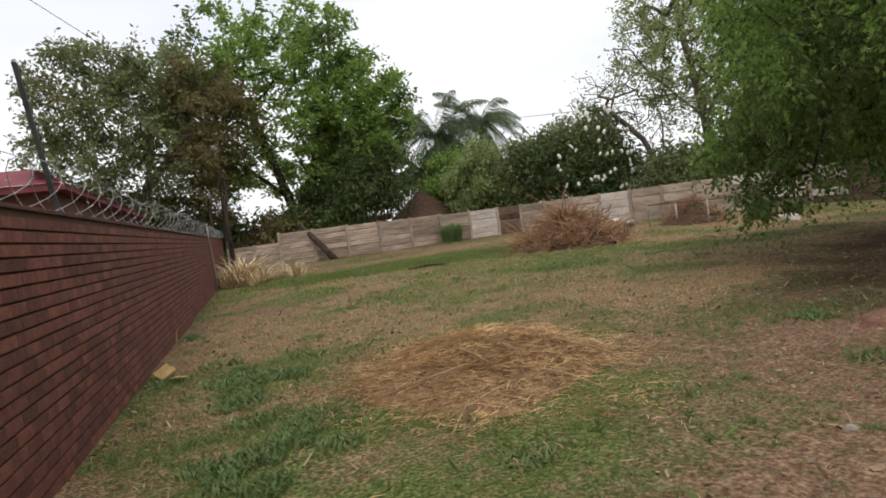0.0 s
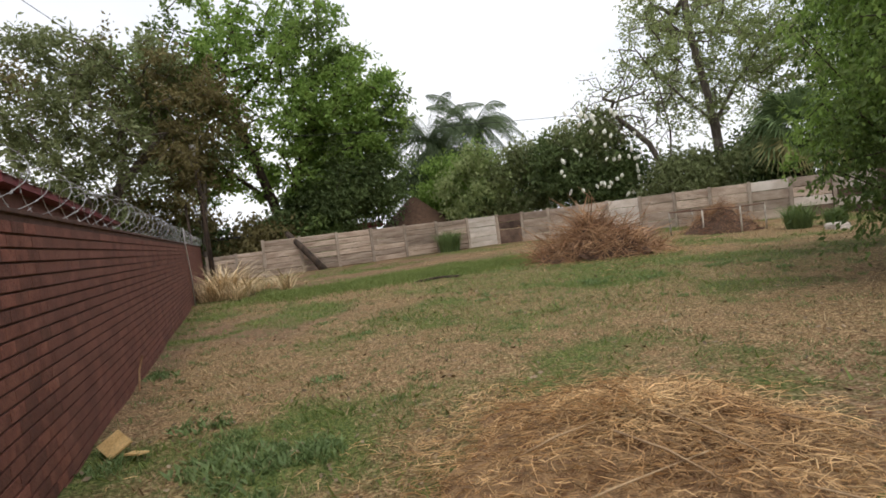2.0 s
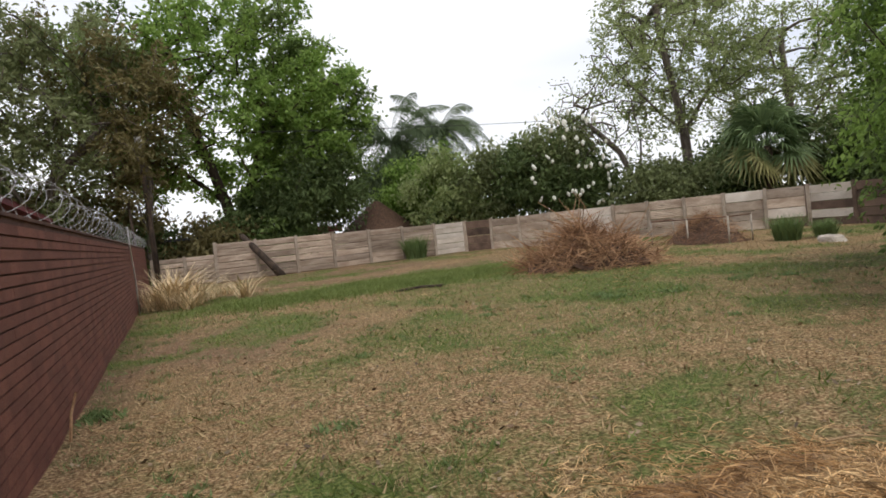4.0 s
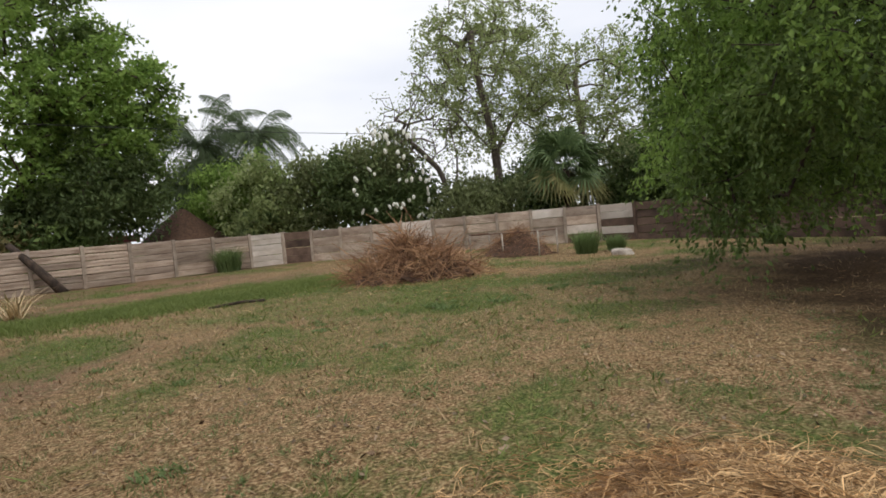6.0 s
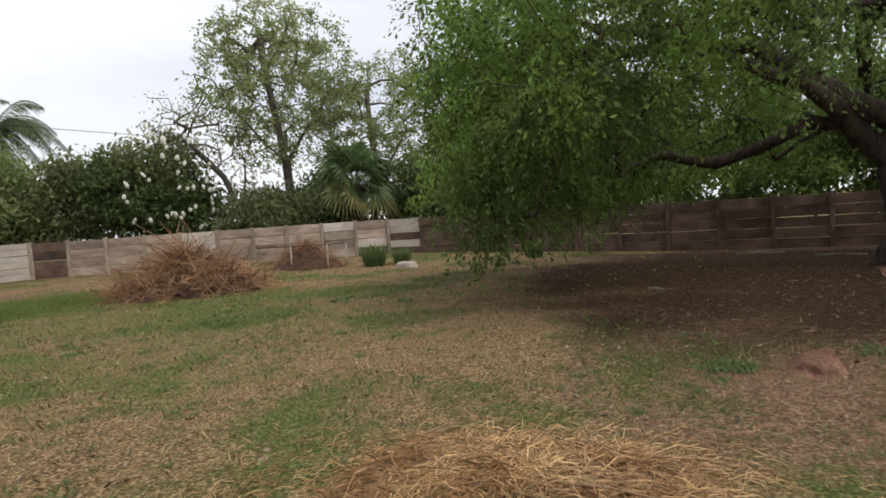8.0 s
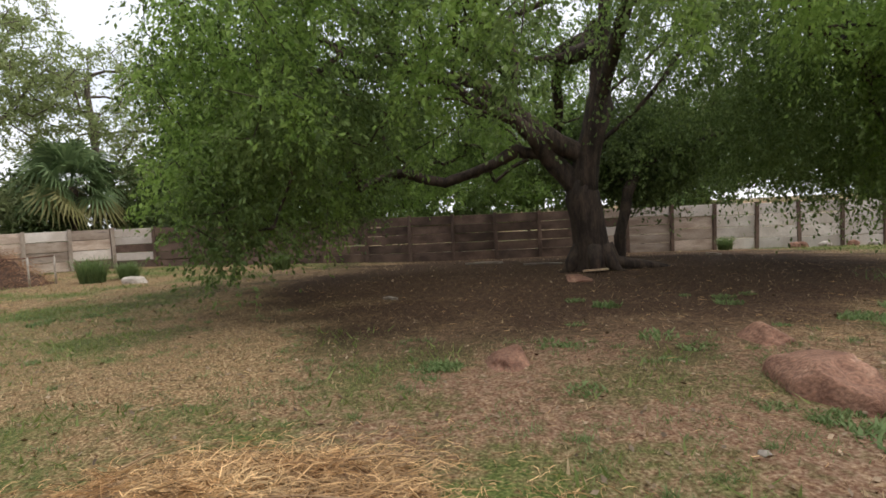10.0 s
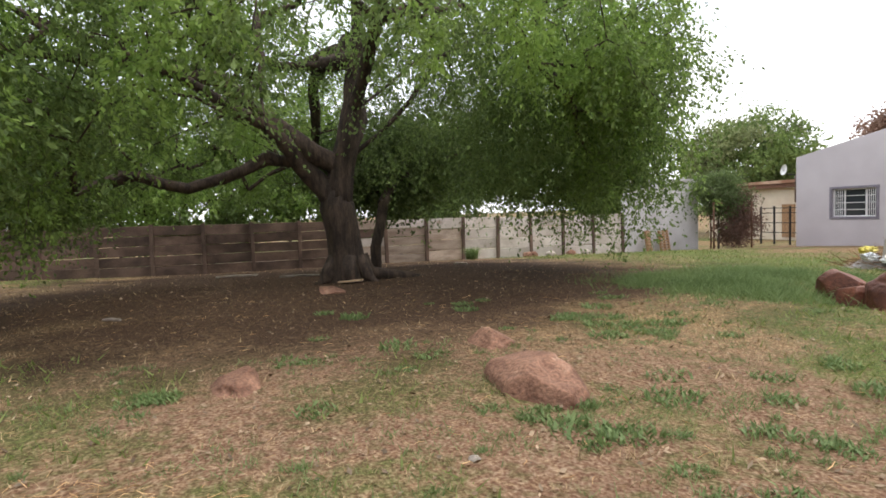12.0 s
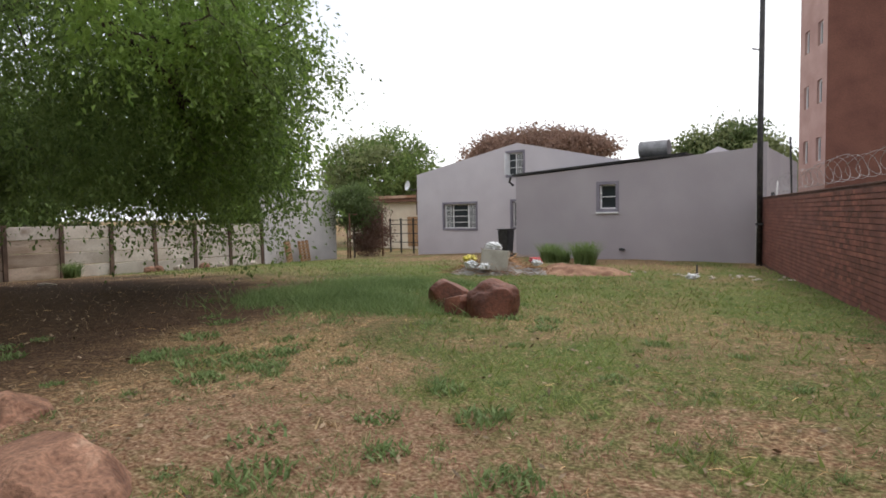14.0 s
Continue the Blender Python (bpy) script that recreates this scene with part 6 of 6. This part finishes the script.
# rocks
for nm, c, size, mat, lb, sd in (
        ("rock", (4.25, 1.16, -0.1), (0.68, 0.6, 0.4), M_ROCK, "large half-buried reddish rock with a pale worn top", 1),
        ("rock", (5.75, 0.85, -0.06), (0.42, 0.38, 0.2), M_ROCK, "small half-buried reddish rock", 2),
        ("rock", (5.35, 3.45, -0.05), (0.42, 0.32, 0.21), M_ROCK, "low reddish rock in the bare soil", 3),
        ("rock", (11.4, 1.6, gz(11.4, 1.6)), (0.28, 0.34, 0.16), M_ROCK, "reddish rock near the tree trunk", 4),
        ("rock", (16.4, 13.4, gz(16.4, 13.4)), (0.34, 0.42, 0.24), M_STONE, "grey rock beside the green bushes", 5),
        ("boulder", (5.04, -4.78, 0.14), (0.39, 0.38, 0.34), M_BOULDER, "large smooth red-brown boulder on the grass", 6),
        ("boulder", (6.2, -5.25, 0.12), (0.42, 0.37, 0.29), M_BOULDER, "large dark red-brown boulder on the grass", 7),
        ("boulder", (5.62, -4.66, 0.08), (0.24, 0.23, 0.22), M_BOULDER, "small red-brown boulder between two larger ones", 8)):
    ob = lump(nm, c, size, mat, None, "", 0.26 if nm == "rock" else 0.15, sd, 5, 0.15, 1.15, 0.0 if nm == "rock" else 0.82, 12 if nm == "rock" else 4)
    tagged(ob, lb, nm)
for k, (x, y) in enumerate([(22.6, -8.8), (23.2, -10.3), (23.4, -11.5), (23.5, -12.4), (23.5, -9.6), (23.0, -13.5)]):
    tagged(lump("stone", (x, y, gz(x, y) + 0.08), (0.2, 0.22, 0.16), M_STONE if k % 2 else M_ROCK, seed=20 + k, detail=3), "loose stone at the foot of the pale fence", "stone", "stones by the fence")

# rubbish by the house
bin_ = empty("wheelie_bin", "tall black plastic refuse bin by the building corner", "bin", at=(11.85, -16.7, gz(11.85, -16.7)))
bm = box(bmesh.new(), -0.23, 0.23, -0.24, 0.24, 0.05, 1.08)
for v in bm.verts:
    if v.co.z < 0.5:
        v.co.x *= 0.78
        v.co.y *= 0.78
bmesh.ops.bevel(bm, geom=bm.edges[:], offset=0.03, segments=2, affect="EDGES")
part("body", bm, M_BLACK, bin_)
boxed("lid", -0.25, 0.25, -0.26, 0.28, 1.083, 1.13, M_BLACK, bin_, bevel=0.02)
for x in (-0.19, 0.19):
    bm = bmesh.new()
    bmesh.ops.create_cone(bm, cap_ends=True, segments=16, radius1=0.1, radius2=0.1, depth=0.05, matrix=pose(x, -0.21, 0.1, 0, 90, 0))
    part("wheel", bm, M_BLACK, bin_)
heap, top = mound("rubbish_heap", "heap of ash, rubble and twigs with rubbish on top", "rubbish heap", 8.6, -10.9, 1.25, 0.95, 0.3, 20, M_ASH, 6, 0.16)
pick = top[rng.integers(0, len(top), 900)]
V, F = strands(pick, 0.5, 0.007, rng, 0.3)
tagged(raw_mesh("brushwood", np.array(V), np.array(F), M_TWIG, heap), kind="stuff")
soil_heap, top = mound("soil_heap", "low spread of loose red soil beside the rubbish", "soil heap", 6.9, -11.9, 1.5, 1.1, 0.22, 0, M_DIRT, 7, 0.12)
blockb = boxed("concrete_block", -0.34, 0.34, -0.3, 0.3, 0, 0.52, M_CONC, None, bevel=0.015)
blockb.matrix_basis = pose(8.55, -10.5, -0.02, 4, -5, 25)
tagged(blockb, "square grey concrete block on the rubbish heap", "block")
for k, (x, y, z, m, c, s) in enumerate(((8.75, -10.75, 0.56, M_PLASTIC_W, "white", 0.2), (8.5, -10.5, 0.58, M_PLASTIC_W, "white", 0.16), (9.3, -10.5, 0.24, M_PLASTIC_Y, "yellow", 0.18), (9.0, -10.1, 0.14, M_PLASTIC_W, "white", 0.17), (8.5, -9.95, 0.12, M_PLASTIC_W, "white", 0.14), (7.75, -11.2, 0.2, M_PLASTIC_R, "red", 0.16), (7.6, -11.0, 0.16, M_PLASTIC_W, "white", 0.13), (4.05, -11.7, gz(4, -11.7) + 0.06, M_PLASTIC_W, "white", 0.13))):
    tagged(lump("plastic_bag", (x, y, z), (s * 0.85, s * 0.7, s * 0.5), m, rough=0.6, seed=40 + k, detail=4, freq=2.6), f"crumpled {c} plastic bag on the rubbish", "plastic bag", "rubbish")
stake = tagged(tubed("stake", [(4.0, -11.9, gz(4, -11.9) - 0.1), (4.0, -11.9, 0.18)], 0.02, M_STEEL_DARK, sides=6), "short dark steel stake in the grass", "stake")
for k in range(26):
    x, y = 3.6 + rnd.gauss(0, 0.7), -12.6 + rnd.gauss(0, 0.5)
    ob = lump("stone", (x, y, gz(x, y) + 0.01), (rnd.uniform(0.03, 0.09), rnd.uniform(0.03, 0.08), 0.035), M_STONE, seed=60 + k, detail=2)
    tagged(ob, "small pale stone in a scatter of debris", "stone", "debris by the wall")


def pallet(at, turn):
    ob = empty("pallet", "weathered wooden pallet leaning by the white wall", "pallet", "pallets", at, turn)
    for k in range(7):
        boxed("slat", -0.5, 0.5, -0.06, -0.035, 0.04 + k * 0.145, 0.13 + k * 0.145, M_WOOD, ob, bevel=0.004)
    for x in (-0.45, 0.0, 0.45):
        boxed("bearer", x - 0.045, x + 0.045, -0.034, 0.06, 0.0, 1.05, M_WOOD, ob, bevel=0.004)
    ob.matrix_basis = pose(*at, -8, 0, turn)


pallet((23.55, -16.1, gz(23.55, -16.1)), -50)
pallet((23.7, -17.2, gz(23.7, -17.2)), -65)

card = empty("cardboard_piece", "torn yellow-brown cardboard lying by the brick wall", "cardboard", at=(-0.8, 7.3, gz(-0.8, 7.3) + 0.03), turn=20)
b = boxed("flap", -0.09, 0.09, -0.13, 0.13, 0, 0.012, M_CARD, card)
b.matrix_basis = pose(0, 0, 0.05, 12, -28, 0)
b = boxed("flap", -0.08, 0.02, -0.07, 0.07, 0, 0.012, M_CARD, card)
b.matrix_basis = pose(0.12, -0.16, -0.02, 0, 8, 30)
plank = boxed("plank", -0.28, 0.28, -0.12, 0.12, 0, 0.04, M_PLANK, None, bevel=0.006)
plank.matrix_basis = pose(13.2, 0.85, gz(13.2, 0.85) + 0.03, 3, 4, 70)
tagged(plank, "short pale plank at the foot of the tree", "plank")
for x, y, ln, t in ((9.9, 5.15, 0.3, 60), (16.5, 1.6, 1.1, 80), (18.5, 3.2, 1.2, 85), (17.5, -3.6, 0.6, 20)):
    ob = tagged(tubed("pale_stick", [(-ln / 2, 0, 0.03), (0, 0.02, 0.05), (ln / 2, 0, 0.03)], 0.025, M_STONE, sides=6), "pale stick lying in the leaf mould", "stick", "sticks under the tree")
    ob.matrix_basis = pose(x, y, gz(x, y), 0, 0, t)
tagged(lump("pale_clod", (3.0, 2.2, 0.01), (0.05, 0.04, 0.025), M_STONE, seed=77, detail=2), "small whitish clod on the bare soil", "clod")
tagged(tubed("dark_branch", [(5.0, 16.9, 0.03), (5.6, 16.7, 0.08), (6.2, 16.7, 0.03)], 0.035, M_BARK, sides=6), "short dark branch lying in the green grass", "branch")
tagged(tubed("wall_twig", [(-0.85, 9.6, 0.0), (-0.83, 9.7, 0.25), (-0.79, 9.8, 0.4)], 0.012, M_TWIG, sides=5), "dead twig standing against the brick wall", "twig")

# ---- turf: blades of grass and fallen leaves ----


def blades(name, n, area, keep, height, width, mat, seed, label):
    rng = np.random.default_rng(seed)
    x, y = area(rng, n)
    k = keep(x, y, rng)
    x, y = x[k], y[k]
    n = len(x)
    z = ground_z(x, y) - 0.01 + 0.03 * (lattice(x, y, 0.9, 11) - 0.5) + 0.04 * (lattice(x, y, 2.3, 12) - 0.5)
    a, b = rng.uniform(0, 2 * np.pi, n), rng.uniform(0, 2 * np.pi, n)
    h = height * rng.uniform(0.4, 1.3, n)
    w = width * rng.uniform(0.6, 1.4, n)
    ln = h * rng.uniform(0.3, 1.6, n)
    p = np.stack([x, y, z], -1)
    side = np.stack([np.cos(a) * w, np.sin(a) * w, 0 * w], -1)
    tip = p + np.stack([np.cos(b) * ln, np.sin(b) * ln, h], -1)
    V = np.stack([p - side, p + side, tip], 1).reshape(-1, 3)
    ob = raw_mesh(name, V, np.arange(n * 3).reshape(-1, 3), mat)
    tagged(ob, label, "grass", kind="stuff")


def near_yard(rng, n):
    """More blades where the walk passes, fewer far off."""
    r = 1.2 + 13.5 * rng.random(n) ** 0.75
    a = rng.uniform(0, 2 * np.pi, n)
    return 0.1 + r * np.cos(a), 3.0 + 1.1 * r * np.sin(a)


def inside_yard(x, y):
    west = np.where(y > -0.44, -1.28 + (y + 0.44) * 0.042, -1.28 - (y + 0.44) * 0.2826)
    return (x > west) & (x < 24) & (y > -17.8) & (y < 31.5) & (np.hypot((x - 2.35) / 1.4, (y - 4.95) / 1.7) > 0.95)


def dry_keep(x, y, rng):
    s, g, h = masks(x, y)
    return inside_yard(x, y) & (rng.random(len(x)) < np.clip(0.85 - 0.8 * s - 0.9 * h - 0.3 * g, 0.06, 1) * (0.35 + lattice(x, y, 0.35, 21)))


def green_keep(x, y, rng):
    s, g, h = masks(x, y)
    return inside_yard(x, y) & (rng.random(len(x)) < np.clip(g * 1.3 - 0.12 - 0.6 * h, 0.0, 1) * (0.3 + lattice(x, y, 0.4, 22)))


blades("dry_turf", 380000, near_yard, dry_keep, 0.045, 0.004, M_DRYBLADE, 1, "short dry straw-coloured turf")
blades("green_turf", 340000, near_yard, green_keep, 0.05, 0.004, M_GREENBLADE, 2, "short green turf in patches")
blades("far_green_turf", 90000, lambda rng, n: (rng.uniform(-0.9, 23, n), rng.uniform(-17, 30, n)), green_keep, 0.09, 0.012, M_GREENBLADE, 3, "green turf further off")
blades("far_dry_turf", 70000, lambda rng, n: (rng.uniform(-0.9, 23, n), rng.uniform(-17, 30, n)), dry_keep, 0.07, 0.01, M_DRYBLADE, 4, "dry turf further off")
blades("streak_green_grass", 60000, lambda rng, n: (6.2 + rng.normal(0, 2.2, n), 19.0 + rng.normal(0, 0.8, n)), lambda x, y, rng: inside_yard(x, y) & (rng.random(len(x)) < lattice(x, y, 0.7, 51) + 0.2), 0.13, 0.012, M_GREENBLADE, 8, "streak of lush green grass across the yard")
blades("tall_green_grass", 34000, lambda rng, n: (8.6 + rng.normal(0, 0.9, n) - 0.5 * (np.arange(n) % 2), -7.0 + rng.normal(0, 0.6, n) + 2.5 * (np.arange(n) % 2)), lambda x, y, rng: inside_yard(x, y) & (rng.random(len(x)) < 2.2 * lattice(x, y, 0.45, 61) - 0.6), 0.17, 0.008, M_WEED, 5, "patch of taller green grass")



def tufts(rng, n):
    """Blades in small separate tufts."""
    cx, cy = near_yard(rng, 2600)
    k = rng.integers(0, 2600, n)
    s = rng.uniform(0.02, 0.1, 2600)[k]
    return cx[k] + rng.normal(0, 1, n) * s, cy[k] + rng.normal(0, 1, n) * s


blades("green_tufts", 110000, tufts, lambda x, y, rng: inside_yard(x, y) & (masks(x, y)[2] < 0.6), 0.06, 0.0045, M_WEED, 6, "small tufts of fresh green grass")
blades("straw_tufts", 40000, tufts, lambda x, y, rng: inside_yard(x, y) & (masks(x, y)[2] < 0.5), 0.05, 0.004, M_DRYBLADE, 7, "small bleached tufts of dry grass")


def strewn_straw():
    rng = np.random.default_rng(33)
    x, y = near_yard(rng, 5500)
    k = inside_yard(x, y) & (lattice(x, y, 1.1, 41) > 0.4)
    p = np.stack([x[k], y[k], ground_z(x[k], y[k]) + 0.02], -1)
    V, F = strands(p, 0.11, 0.0024, rng, 0.06)
    tagged(raw_mesh("strewn_straw", np.array(V), np.array(F), M_STRAW), "bleached stalks strewn over the ground", "straw", kind="stuff")


strewn_straw()


def fallen_leaves():
    rng = np.random.default_rng(15)
    n = 27000
    x1, y1 = near_yard(rng, n // 2)
    x2, y2 = 13.0 + rng.normal(0, 5, n // 2), 1.0 + rng.normal(0, 5, n // 2)
    x, y = np.concatenate([x1, x2]), np.concatenate([y1, y2])
    k = inside_yard(x, y) & (rng.random(n) < (0.25 + 0.75 * lattice(x, y, 0.8, 31)) * (1 - 0.75 * masks(x, y)[2]))
    x, y = x[k], y[k]
    n = len(x)
    c = np.stack([x, y, ground_z(x, y) + 0.022 + 0.03 * (lattice(x, y, 0.9, 11) - 0.5) + 0.04 * (lattice(x, y, 2.3, 12) - 0.5)], -1)
    a = rng.uniform(0, 2 * np.pi, n)
    s = rng.uniform(0.012, 0.034, n)
    d = np.stack([np.cos(a) * s, np.sin(a) * s, rng.normal(0, 0.25, n) * s], -1)
    u = np.stack([-np.sin(a) * s * 0.45, np.cos(a) * s * 0.45, rng.normal(0, 0.25, n) * s], -1)
    V = np.stack([c - d, c + u, c + d, c - u], 1).reshape(-1, 3)
    tagged(raw_mesh("fallen_leaves", V, np.arange(n * 4).reshape(-1, 4), M_LITTER), "dry fallen leaves scattered on the ground", "leaves", kind="stuff")


fallen_leaves()

# ---- single bricks of the near stretch of wall ----
for core, me, singles in SINGLE_BRICKS:
    for x, push, z in singles:
        ob = new("brick", me)
        ob.parent = core
        ob.matrix_basis = pose(x, push, z)
